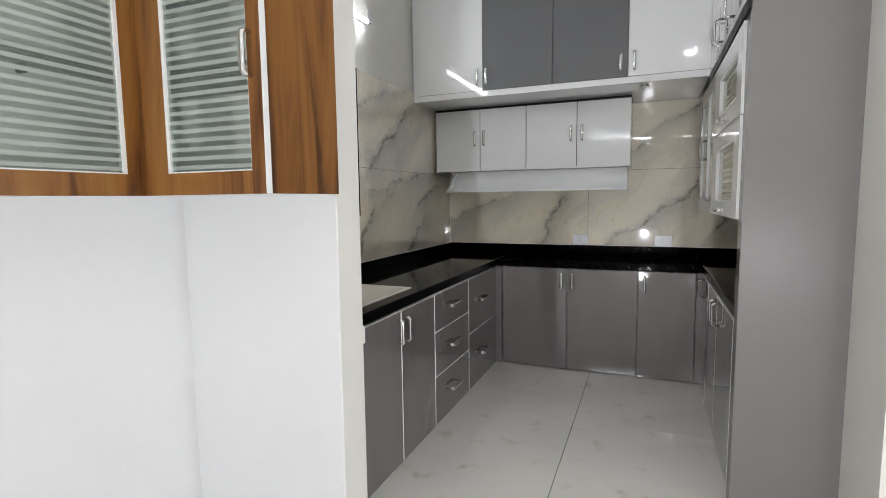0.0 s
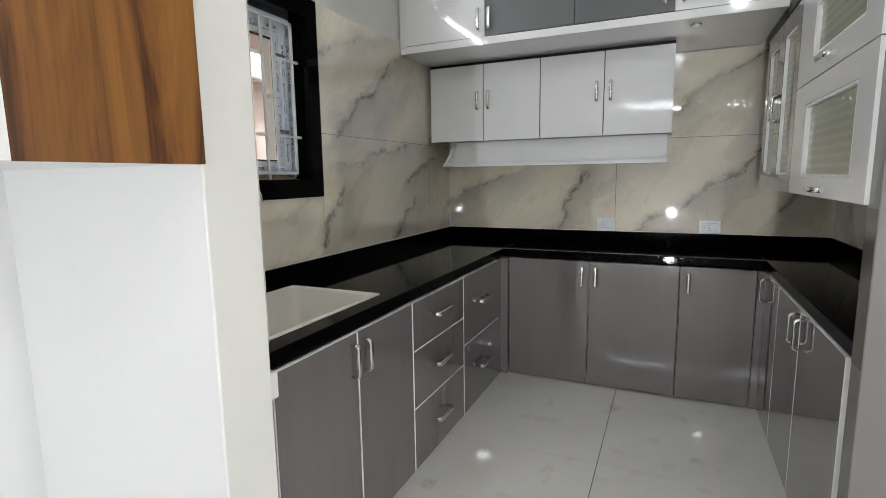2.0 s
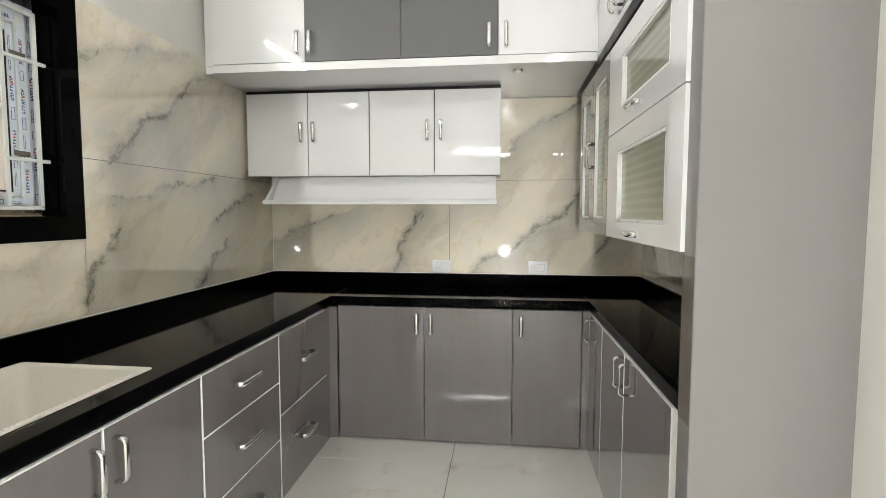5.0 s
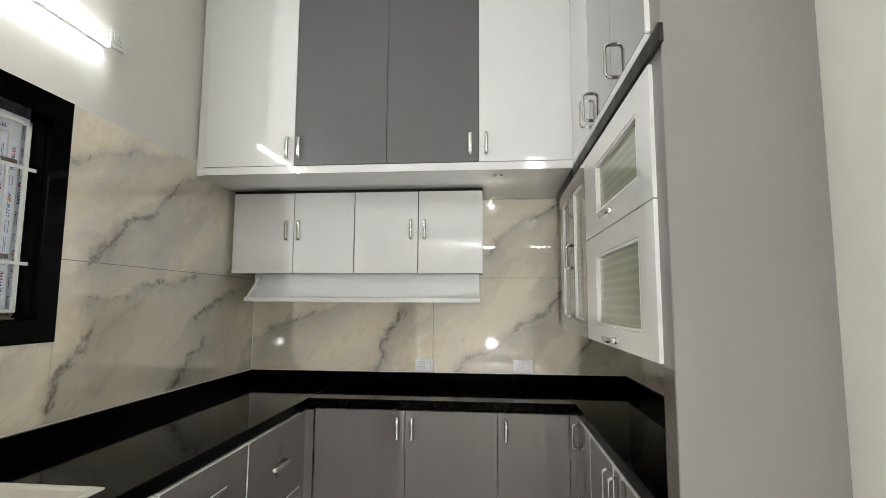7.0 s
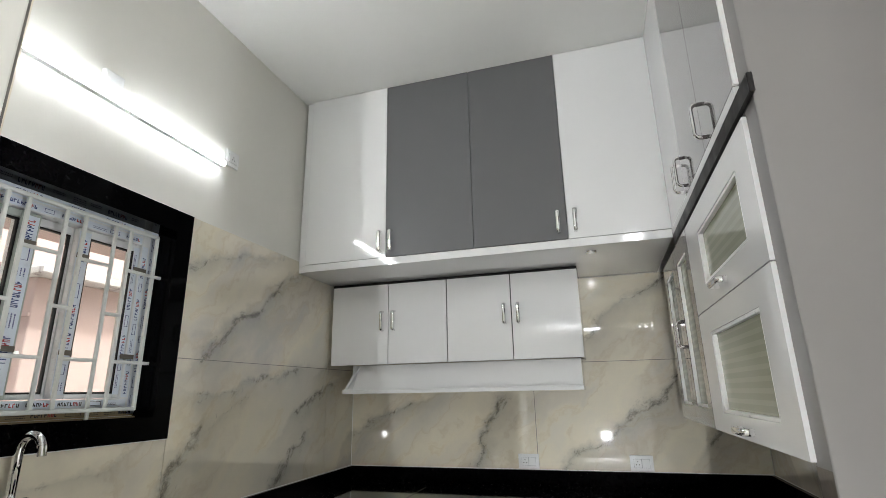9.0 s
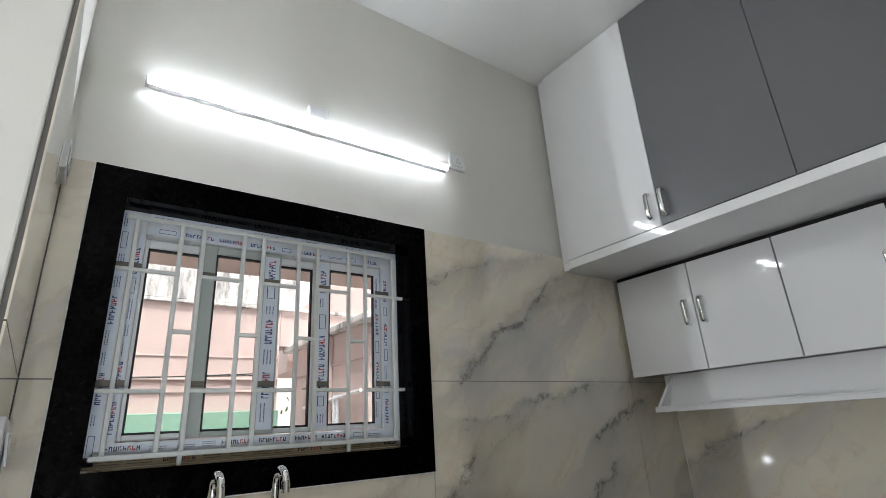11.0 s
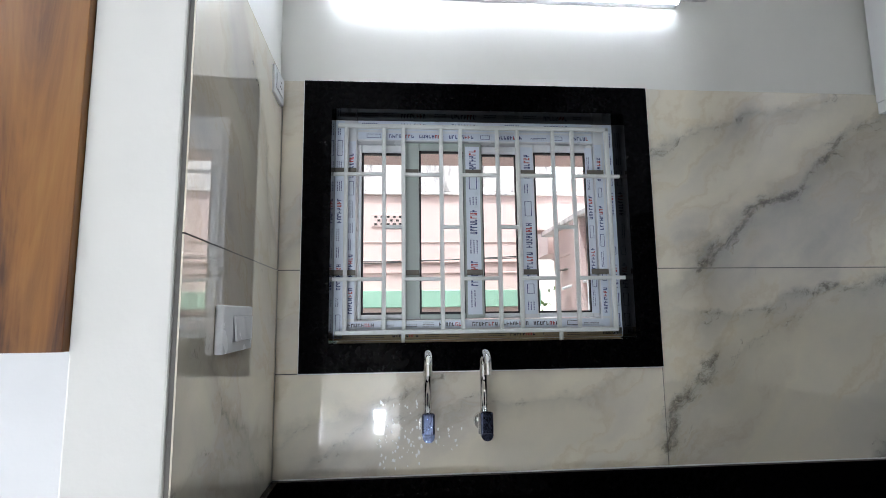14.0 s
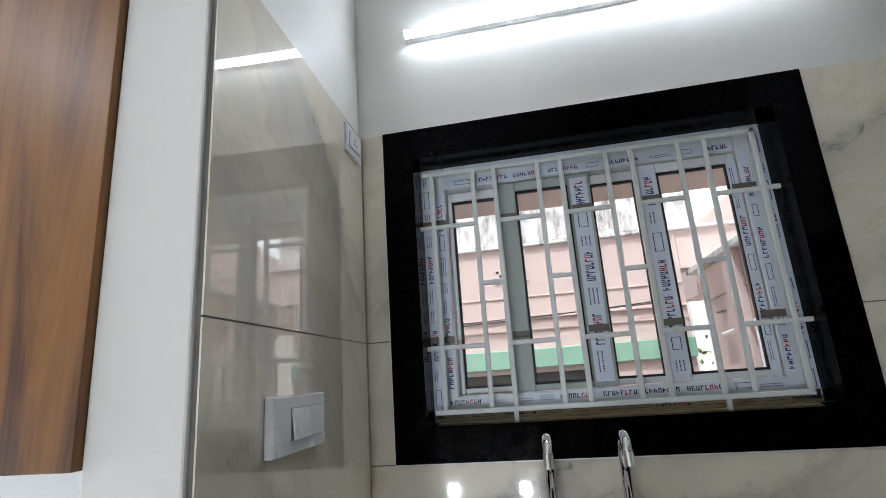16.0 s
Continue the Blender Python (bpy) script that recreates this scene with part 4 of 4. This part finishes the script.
# ---- right hand loft and glazed cabinets ----
UF = 0.355
rloft = thing("loft_cabinet", (0.57, 3.0, 2.0), "grey and white loft cabinet with white edging up to the ceiling", "cabinet", "loft cabinets")
child("body", box_bm(UF + 0.02, 2.369, 2.022, 0.783, LFY - 0.002, 2.040), white_lam, rloft)
child("fascia", box_bm(UF - 0.001, 2.369, 2.008, UF + 0.019, LFY - 0.002, 2.036, 0.001), white_lam, rloft)
child("back", box_bm(0.765, 2.369, 2.041, 0.783, LFY - 0.002, CEIL - 0.003), carcass_mat, rloft)
for a, b, hy, m in ((2.370, 2.745, 2.70, grey_lam), (2.745, 3.14, 3.10, grey_lam), (3.14, LFY - 0.003, 3.175, white_lam)):
    d = door(rloft, "x", UF, a, b, 2.038, CEIL - 0.003, m, -1, gap=0.0008)
    handle(d, (UF, hy, 2.125), -90)
child("edge_strip", box_bm(UF - 0.0005, 2.3605, 2.037, UF + 0.018, 2.3695, CEIL - 0.003), white_edge, rloft, "white edge strip")
under_strip = tagged(mesh_object("light_rail", box_bm(UF - 0.002, 2.262, 1.957, UF + 0.0105, LFY - 0.01, 2.007, 0.002), dark_lam), "dark board rail between loft and glazed cabinet", "cabinet trim")

lift_cab = thing("glazed_cabinet", (0.57, 2.8, 1.177), "white wall cabinet with two lift-up frosted glass doors", "cabinet", "wall cabinets")
child("body", merge(box_bm(UF + 0.022, 2.369, 1.18, 0.783, 2.385, 1.958), box_bm(UF + 0.022, 3.26, 1.18, 0.783, 3.276, 1.958), box_bm(UF + 0.022, 2.385, 1.18, 0.783, 3.26, 1.196),
                    box_bm(UF + 0.022, 2.385, 1.584, 0.783, 3.26, 1.600), box_bm(UF + 0.022, 2.385, 1.942, 0.783, 3.26, 1.958), box_bm(0.767, 2.385, 1.196, 0.783, 3.26, 1.942)), carcass_mat, lift_cab)


def glazed_door(cab, axis_face, y0, y1, z0, z1, gy0, gy1, gz0, gz1, frame_mat, bead_mat, hy=None, hz=None, upright=False):
    x = axis_face
    d = child("door", wall_slab("x", x, x + 0.020, [y0, gy0, gy1, y1], [z0, gz0, gz1, z1], lambda i, j: not (i == 1 and j == 1)), frame_mat, cab)
    child("bead", wall_slab("x", x + 0.002, x + 0.0195, [gy0 + 0.0005, gy0 + 0.012, gy1 - 0.012, gy1 - 0.0005], [gz0 + 0.0005, gz0 + 0.010, gz1 - 0.010, gz1 - 0.0005], lambda i, j: not (i == 1 and j == 1)), bead_mat, d)
    child("pane", glazed(box_bm(x + 0.0155, gy0 + 0.012, gz0 + 0.01, x + 0.0185, gy1 - 0.012, gz1 - 0.01), 0, -1), [olive_frost, clear_back], d, "pale olive frosted glass pane").visible_shadow = False
    if hy:
        handle(d, (x, hy, hz), -90, 0 if upright else 90)
    return d


glazed_door(lift_cab, UF, 2.358, 3.272, 1.178, 1.588, 2.497, 3.085, 1.243, 1.510, white_lam, white_edge, 2.80, 1.205)
glazed_door(lift_cab, UF, 2.358, 3.272, 1.592, 1.945, 2.485, 3.045, 1.672, 1.862, white_lam, white_edge, 2.80, 1.630)
tall = thing("glazed_cabinet", (0.57, 3.66, 1.177), "grey gloss wall cabinet with two narrow glass doors", "cabinet", "wall cabinets")
child("body", merge(box_bm(UF + 0.022, 3.279, 1.18, 0.783, 3.295, 1.958), box_bm(UF + 0.022, 4.03, 1.18, 0.783, 4.046, 1.958), box_bm(UF + 0.022, 3.295, 1.18, 0.783, 4.03, 1.196),
                    box_bm(UF + 0.022, 3.295, 1.942, 0.783, 4.03, 1.958), box_bm(0.767, 3.295, 1.196, 0.783, 4.03, 1.942)), grey_lam, tall)
glazed_door(tall, UF, 3.278, 3.662, 1.178, 1.948, 3.35, 3.60, 1.25, 1.87, grey_lam, white_edge, 3.635, 1.56, True)
glazed_door(tall, UF, 3.666, 4.048, 1.178, 1.948, 3.73, 3.98, 1.25, 1.87, grey_lam, white_edge, 3.695, 1.56, True)

# ---- electrics ----


def switch_plate(axis, face, sign, u0, u1, z0, z1, modules, label, thick=0.012, span=(0.16, 0.84)):
    """A framed plate with rocker switches or sockets."""
    c = (face, (u0 + u1) / 2, z0) if axis == "x" else ((u0 + u1) / 2, face, z0)
    t = thing("switch_plate", c, label, "switch", "switch plates")

    def bx(a0, a1, b0, b1, d0, d1, bev=0.0):
        e0, e1 = sorted((face + sign * d0, face + sign * d1))
        if axis == "x":
            return box_bm(e0, a0, b0, e1, a1, b1, bev, 2)
        return box_bm(a0, e0, b0, a1, e1, b1, bev, 2)
    child("plate", bx(u0, u1, z0, z1, 0, thick, 0.003), plastic, t)
    w, h = u1 - u0, z1 - z0
    n = len(modules)
    a0, a1, b0, b1 = u0 + w * span[0], u0 + w * span[1], z0 + h * 0.22, z1 - h * 0.22
    child("inner_frame", bx(a0, a1, b0, b1, thick, thick + 0.0012), grey_plastic, t)
    for k, kind in enumerate(modules):
        m0, m1 = a0 + (a1 - a0) * k / n + 0.001, a0 + (a1 - a0) * (k + 1) / n - 0.001
        rocker = bx(m0, m1, b0 + 0.001, b1 - 0.001, thick, thick + 0.004, 0.001)
        if kind == "b":
            for v in rocker.verts:
                if v.co.z < (b0 + b1) / 2:
                    v.co[1 if axis == "y" else 0] += sign * 0.005
        child("rocker", rocker, plastic, t)
        if kind == "o":
            mc, zc = (m0 + m1) / 2, (b0 + b1) / 2
            for du, dz in ((0, 0.009), (-0.008, -0.006), (0.008, -0.006)):
                child("pin_hole", bx(mc + du - 0.0025, mc + du + 0.0025, zc + dz - 0.0025, zc + dz + 0.0025, thick + 0.004, thick + 0.0045), gasket, t)
    return t


switch_plate("y", BY, -1, -0.545, -0.424, 0.885, 0.967, "os", "white plastic socket and switch plate above the worktop")
switch_plate("y", BY, -1, 0.080, 0.203, 0.884, 0.967, "os", "white plastic socket and switch plate above the worktop")
switch_plate("x", WX - T, 1, 2.930, 3.017, 2.398, 2.478, "o", "white plastic socket plate beside the tube light")
switch = switch_plate("y", LY + 0.0145, 1, -1.312, -1.105, 1.272, 1.366, "sb", "white plastic switch plate with two rockers on the tiled partition", 0.016, (0.06, 0.70))
switch.rotation_euler = (0, 0, math.atan(SKEW))
switch_plate("y", LY, 1, -1.610, -1.500, 1.972, 2.055, "o", "white plastic socket plate high on the tiled partition")


def tube_light(y0, y1, z, x, sign, label, glow):
    t = thing("tube_light", (x, (y0 + y1) / 2, z), label, "tube light", "tube lights")
    s = sign
    child("housing", merge(box_bm(min(x, x + s * 0.028), y0, z - 0.013, max(x, x + s * 0.028), y1, z + 0.013, 0.003)), plastic, t)
    child("end_cap", box_bm(min(x + s * 0.0, x + s * 0.036), y0 - 0.006, z - 0.016, max(x, x + s * 0.036), y0, z + 0.016, 0.003), plastic, t)
    child("end_cap", box_bm(min(x + s * 0.0, x + s * 0.036), y1, z - 0.016, max(x, x + s * 0.036), y1 + 0.006, z + 0.016, 0.003), plastic, t)
    bm = bmesh.new()
    prof = [(x + s * (0.0282 + 0.008 * math.sin(math.pi * k / 8)), -0.0135 * math.cos(math.pi * k / 8)) for k in range(9)]
    ra = [bm.verts.new((px, y0, z + pz)) for px, pz in prof]
    rb = [bm.verts.new((px, y1, z + pz)) for px, pz in prof]
    for k in range(8):
        bm.faces.new((ra[k], ra[k + 1], rb[k + 1], rb[k]))
    bm.faces.new(ra)
    bm.faces.new(rb[::-1])
    bmesh.ops.recalc_face_normals(bm, faces=bm.faces[:])
    child("diffuser", bm, glow, t, "glowing white diffuser", True)
    return t


tube_light(1.760, 2.900, 2.382, WX - T, 1, "lit white LED tube light on the wall over the window", tube_glow)
junction = thing("junction_box", (WX - T, 2.315, 2.43), "small white junction box above the tube light", "junction box")
child("box", box_bm(WX - T, 2.276, 2.43, WX + 0.012, 2.355, 2.482, 0.003, 2), plastic, junction)
child("lid", box_bm(WX + 0.012, 2.280, 2.434, WX + 0.015, 2.351, 2.478, 0.001), plastic, junction)

# ---- dining hall crockery unit ----
crockery = thing("crockery_cabinet", (-1.3, 1.3, 1.293), "honey wood corner crockery cabinet with striped frosted glass doors", "cabinet")
CZ0, CZ1 = 1.294, 2.25
child("side_panel", box_bm(-0.938, 1.148, CZ0, -0.920, 1.469, CZ1, 0.001), wood, crockery)
child("edge_strip", box_bm(-0.9215, 1.1275, CZ0, -0.9185, 1.1475, CZ1), white_edge, crockery, "white edge strip")
child("bottom", merge(box_bm(-1.628, 1.160, CZ0 + 0.001, -0.946, 1.469, CZ0 + 0.018), box_bm(-1.628, 0.25, CZ0 + 0.001, -1.415, 1.159, CZ0 + 0.018)), carcass_mat, crockery)
child("top", merge(box_bm(-1.628, 1.160, CZ1 - 0.018, -0.946, 1.469, CZ1), box_bm(-1.628, 0.25, CZ1 - 0.018, -1.415, 1.159, CZ1)), wood, crockery)
child("end_panel", box_bm(-1.628, 0.232, CZ0, -1.396, 0.249, CZ1), wood, crockery)


def wood_door(axis, face, u0, u1, g0, g1, bead_left):
    sign = 1 if axis == "x" else -1
    a, b = sorted((face, face - sign * 0.019))
    gz0, gz1 = 1.357, 2.19
    d = child("door", wall_slab(axis, a, b, [u0, g0, g1, u1], [CZ0, gz0, gz1, CZ1], lambda i, j: not (i == 1 and j == 1)), wood, crockery)
    w = 0.012
    child("bead", wall_slab(axis, a + 0.001, b - 0.001, [g0 + 0.0005, g0 + w, g1 - 0.002, g1 - 0.0005] if bead_left else [g0 + 0.0005, g0 + 0.002, g1 - w, g1 - 0.0005], [gz0 + 0.0005, gz0 + 0.004, gz1 - 0.004, gz1 - 0.0005],
                            lambda i, j: not (i == 1 and j == 1)), white_edge, d, "white glazing bead")
    m = (a + b) / 2
    if axis == "x":
        child("pane", glazed(box_bm(m - 0.002, g0 + 0.002, gz0 + 0.004, m + 0.002, g1 - 0.002, gz1 - 0.004), 0, 1), [frost, clear_back], d, "striped frosted glass pane").visible_shadow = False
    else:
        child("pane", glazed(box_bm(g0 + 0.002, m - 0.002, gz0 + 0.004, g1 - 0.002, m + 0.002, gz1 - 0.004), 1, -1), [frost, clear_back], d, "striped frosted glass pane").visible_shadow = False
    return d


d2 = wood_door("y", 1.128, -1.415, -0.922, -1.285, -0.968, True)
handle(d2, (-0.958, 1.128, 1.662))
wood_door("x", -1.396, 0.70, 1.127, 0.765, 1.085, False)
wood_door("x", -1.396, 0.252, 0.698, 0.317, 0.633, False)
for z in (1.655, 1.98):
    child("glass_shelf", merge(box_bm(-1.626, 1.17, z, -0.948, 1.466, z + 0.006), box_bm(-1.626, 0.26, z, -1.42, 1.169, z + 0.006)), clear_glass, crockery, "clear glass shelf")
for z in (1.655, 1.98):
    child("shelf_edge", merge(box_bm(-1.42, 1.1675, z, -0.95, 1.1695, z + 0.006), box_bm(-1.4195, 0.26, z, -1.4175, 1.167, z + 0.006)), edge_green, crockery, "dark green edge of a glass shelf")
for y in (0.55, 0.95):
    child("shelf_pin", cyl((-1.629, y, 1.648), (-1.60, y, 1.648), 0.008), dark_lam, crockery)
child("shelf_pin", cyl((-1.05, 1.469, 1.648), (-1.05, 1.455, 1.648), 0.008), dark_lam, crockery)

# white patch of plaster at the partition's edge by the worktop
plaster_lip = tagged(mesh_object("trim_worktop", box_bm(-1.03, LY - 0.004, 0.735, -0.945, LY + 0.048, 0.803, 0.004, 2), paint), "white plaster lip at the end of the worktop", "trim", "", "structure")

# ---- hall, behind the entrance ----
# invented frames round the added low lamps; the walls behind are solid
for k, x in enumerate((-0.05, 1.70)):
    w = thing("window_%d" % (k + 2), (x, -4.0, 0.28), "small white frame round an added lamp in the unseen hall", "window", "", "structure")
    child("window_frame", wall_slab("y", -4.0, -3.97, [x - 0.16, x - 0.125, x + 0.125, x + 0.16], [0.26, 0.295, 0.545, 0.58], lambda i, j: not (i == 1 and j == 1)), upvc, w)

for k, y in enumerate((0.85, 1.68)):
    w = thing("window_%d" % (k + 4), (3.4, y, 0.0), "small white frame round an added lamp in the unseen hall", "window", "", "structure")
    child("window_frame", wall_slab("x", 3.385, 3.4, [y - 0.16, y - 0.115, y + 0.115, y + 0.16], [0.0, 0.012, 0.218, 0.25], lambda i, j: not (i == 1 and j == 1)), upvc, w)


def round_lamp(x, y, glow):
    t = thing("ceiling_light", (x, y, CEIL), "round white flush ceiling light in the unseen hall", "ceiling light", "ceiling lights")
    child("rim", cyl((x, y, CEIL), (x, y, CEIL - 0.02), 0.11, 0.105, 32), plastic, t)
    child("diffuser", cyl((x, y, CEIL - 0.02), (x, y, CEIL - 0.024), 0.095, 0.09, 32), glow, t)


# two unseen lamps added to brighten the hall
for lx, ly in ((0.5, -2.2), (2.3, -2.2)):
    round_lamp(lx, ly, fill_lamp_glow)
round_lamp(0.5, -0.2, bright_glow)
# unseen lamp added to light the wall under the kitchen window
round_lamp(2.3, 0.75, side_fill_glow)
tube2 = tube_light(-0.57, 0.57, 2.60, 0.0, 1, "lit white LED tube light on the hall wall", hall_tube_glow)
tube2.matrix_world = pose(-0.55, -4.0, 2.60, 0, 0, 90)
tube3 = tube_light(-0.57, 0.57, 2.60, 0.0, 1, "lit white LED tube light on the hall wall", hall_tube_glow)
tube3.matrix_world = pose(1.78, -4.0, 2.60, 0, 0, 90)

# ---- outside the kitchen window ----
ground = structure("ground", box_bm(-400, -400, -0.6, 400, 400, -0.5), ground_mat, "bare concrete ground", "ground")
# emissive sheet added so the sky behind the houses burns out white
backdrop = structure("backdrop", box_bm(-90, -80, -0.49, -89, 120, 60), sky_sheet_glow, "glowing white sheet for the overexposed sky beyond the houses", "backdrop")
chajja = structure("window_1_sunshade", box_bm(-2.45, 1.2, 2.045, -1.90, 3.3, 2.12, 0.005), pink_wall, "pink painted concrete sunshade over the window", "sunshade")
neighbour = thing("neighbour_house", (-5.3, 2.0, -0.5), "faded pink rendered house with a stained parapet and green band", "house")
NX = -5.2
child("wall", box_bm(NX - 0.25, -9.0, -0.5, NX, 3.36, 2.585), pink_wall, neighbour)
child("beam", box_bm(NX - 0.25, 3.361, 2.19, NX, 4.7, 2.585, 0.006), pink_wall, neighbour, "pink beam bridging the passage")
child("parapet", box_bm(NX - 0.14, -9.0, 2.586, NX + 0.02, 3.52, 3.02, 0.01), stained, neighbour, "rain-stained white parapet")
child("cornice", box_bm(NX, -9.0, 2.555, NX + 0.035, 4.7, 2.584, 0.004), stained, neighbour, "weathered cornice")
child("band", box_bm(NX, -9.0, 1.405, NX + 0.04, 3.37, 1.575, 0.006), green_paint, neighbour, "green painted band")
# no real depth here: the opening's shade is a dark panel
child("recess", box_bm(NX - 0.02, 0.9, 0.3, NX + 0.004, 2.6, 1.36), opening_shade, neighbour, "flat dark panel for the shaded opening below the band")
for z, d in ((1.855, 0.022), (1.745, 0.015), (2.06, 0.010)):
    child("ledge", box_bm(NX, -9.0, z, NX + d, 3.355, z + 0.016, 0.003), pink_wall, neighbour)
vent = child("vent_block", box_bm(NX, 1.66, 2.22, NX + 0.015, 2.00, 2.35, 0.004), pink_wall, neighbour)
for i in range(5):
    for j in range(3):
        y, z = 1.685 + i * 0.062 + (0.031 if j % 2 else 0), 2.238 + j * 0.038
        if y < 1.96:
            # dark chips on the block's face paint the shade of its holes
            child("hole", box_bm(NX + 0.0155, y, z, NX + 0.018, y + 0.030, z + 0.022), opening_shade, vent)
far_house = thing("neighbour_house", (-4.6, 4.2, -0.5), "pink rendered side house with a projecting concrete slab", "house")
child("wall", box_bm(-5.10, 3.50, -0.5, -3.6, 6.0, 2.13, 0.006), pink_wall, far_house)
child("slab", box_bm(-5.30, 3.43, 2.132, -3.45, 6.2, 2.185, 0.008), stained, far_house, "weathered projecting slab")
child("ledge", box_bm(-5.11, 3.485, 1.86, -3.6, 3.499, 1.885, 0.003), pink_wall, far_house)
child("column", box_bm(-4.42, 3.44, -0.5, -4.18, 3.499, 2.131, 0.006), pink_wall, far_house)
for x in (-4.08, -4.02):
    child("pipe", cyl((x, 3.47, -0.5), (x, 3.47, 1.62), 0.014), upvc, far_house)
child("pipe", cyl((-4.75, 3.47, 1.56), (-3.6, 3.47, 1.62), 0.014), upvc, far_house)
child("bracket", box_bm(-4.80, 3.46, 1.73, -4.66, 3.499, 1.745, 0.003), tape_mat, far_house)
stair = thing("stair_wall", (-6.0, 4.6, 2.5), "pink rendered sloping stair wall on the roof", "wall")
slope = box_bm(-6.3, 3.62, 2.0, -5.7, 6.4, 4.9)
for v in slope.verts:
    if v.co.y < 4 and v.co.z > 3:
        v.co.z = 2.62
child("side", slope, pink_wall, stair)
white_house = thing("house", (-13.0, 9.0, -0.5), "distant white rendered house", "house")
child("wall", box_bm(-15, 5.5, -0.5, -13, 13, 2.9), paint, white_house)
for k in range(3):
    # distant windows are flat panels in the same painted shade
    child("window", box_bm(-12.999, 7.2 + k * 1.5, 1.2, -12.96, 7.9 + k * 1.5, 2.0), opening_shade, white_house)
shrub = bmesh.new()
for k in range(260):
    c = Vector((rng.gauss(-6.9, 0.25), rng.gauss(4.05, 0.35), 0.6 + abs(rng.gauss(0, 0.38))))
    d = Vector((rng.uniform(-1, 1), rng.uniform(-1, 1), rng.uniform(-0.4, 1))).normalized() * rng.uniform(0.05, 0.10)
    s = d.cross(Vector((rng.uniform(-1, 1), rng.uniform(-1, 1), 0.3))).normalized() * 0.025
    shrub.faces.new([shrub.verts.new(p) for p in (c, c + d * 0.5 + s, c + d, c + d * 0.5 - s)])
bush = thing("shrub", (-6.9, 4.05, -0.5), "small bright green leafy shrub between the houses", "shrub")
tagged(child("crown", shrub, leaf_mat, bush), kind="stuff")
child("trunk", cyl((-6.9, 4.05, -0.5), (-6.9, 4.05, 0.7), 0.04, 0.02, 8), raw_edge, bush)
cable = thing("cable", (NX + 0.05, 2.0, 1.9), "sagging dark cables along the house wall", "cable")
for z0, z1 in ((1.98, 1.90), (1.86, 1.92)):
    pts = [(NX + 0.06, -3 + 6.3 * k / 16, z0 + (z1 - z0) * k / 16 - 0.08 * math.sin(math.pi * k / 16)) for k in range(17)]
    child("wire", sweep(pts, 0.012, 0.012, 6), cable_mat, cable)

# ---- tiles, last ----
part("grout", wall_slab("x", WX - T, WX - 0.003, [LY, 1.671, 2.774, BY - 0.003], [0.8805, 1.174, 2.074], lambda i, j: not (i == 1 and j == 1)), grout, wall_west)
part("grout", box_bm(WX, BY + 0.003, 0.8805, RX, BY + T, 2.0), grout, wall_north)
part("grout", box_bm(RX + 0.003, 2.37, 0.8805, RX + T, BY, 1.478), grout, wall_east)
skewed(part("grout", box_bm(WX, LY - T, 0.8805, -0.941, LY - 0.003, 2.074), grout, wall_partition))
for y0, y1 in ((LY, 2.774), (2.774, 3.976), (3.976, BY)):
    if y0 == LY:
        for a in ((y0, y1, 0.8805, 1.174), (y0, 1.671, 1.174, 1.478), (y0, 1.671, 1.478, 2.074)):
            tile_piece(wall_west, "x", WX, *a, T, marble)
    else:
        for z0, z1 in ((0.8805, 1.478), (1.478, 2.074)):
            tile_piece(wall_west, "x", WX, y0, y1, z0, z1, T, marble)
for x0, x1 in ((WX, -0.430), (-0.430, RX)):
    for z0, z1 in ((0.8805, 1.486), (1.486, 2.0)):
        tile_piece(wall_north, "y", BY, x0, x1, z0, z1, -T, marble)
for z0, z1 in ((0.8805, 1.478), (1.478, 2.074)):
    skewed(tile_piece(wall_partition, "y", LY, WX, -0.940, z0, z1, T, marble))
for y0, y1 in ((2.37, 3.135), (3.135, BY)):
    tile_piece(wall_east, "x", RX, y0, y1, 0.8805, 1.478, -T, marble)
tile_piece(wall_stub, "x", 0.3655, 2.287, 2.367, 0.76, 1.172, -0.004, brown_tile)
ty = [-4.0] + [2.908 + 0.606 * k for k in range(-11, 2)] + [4.3]
tx = [-1.63, -0.335, 0.865, 2.065, 3.4]
for i in range(len(tx) - 1):
    for j in range(len(ty) - 1):
        if tx[i] > 0.8 and ty[j] > 2.0:
            continue
        part("tile", box_bm(tx[i] + 0.0018, ty[j] + 0.0006, -0.0105, tx[i + 1] - 0.0018, ty[j + 1] - 0.0006, 0.0), floor_marble, floor)
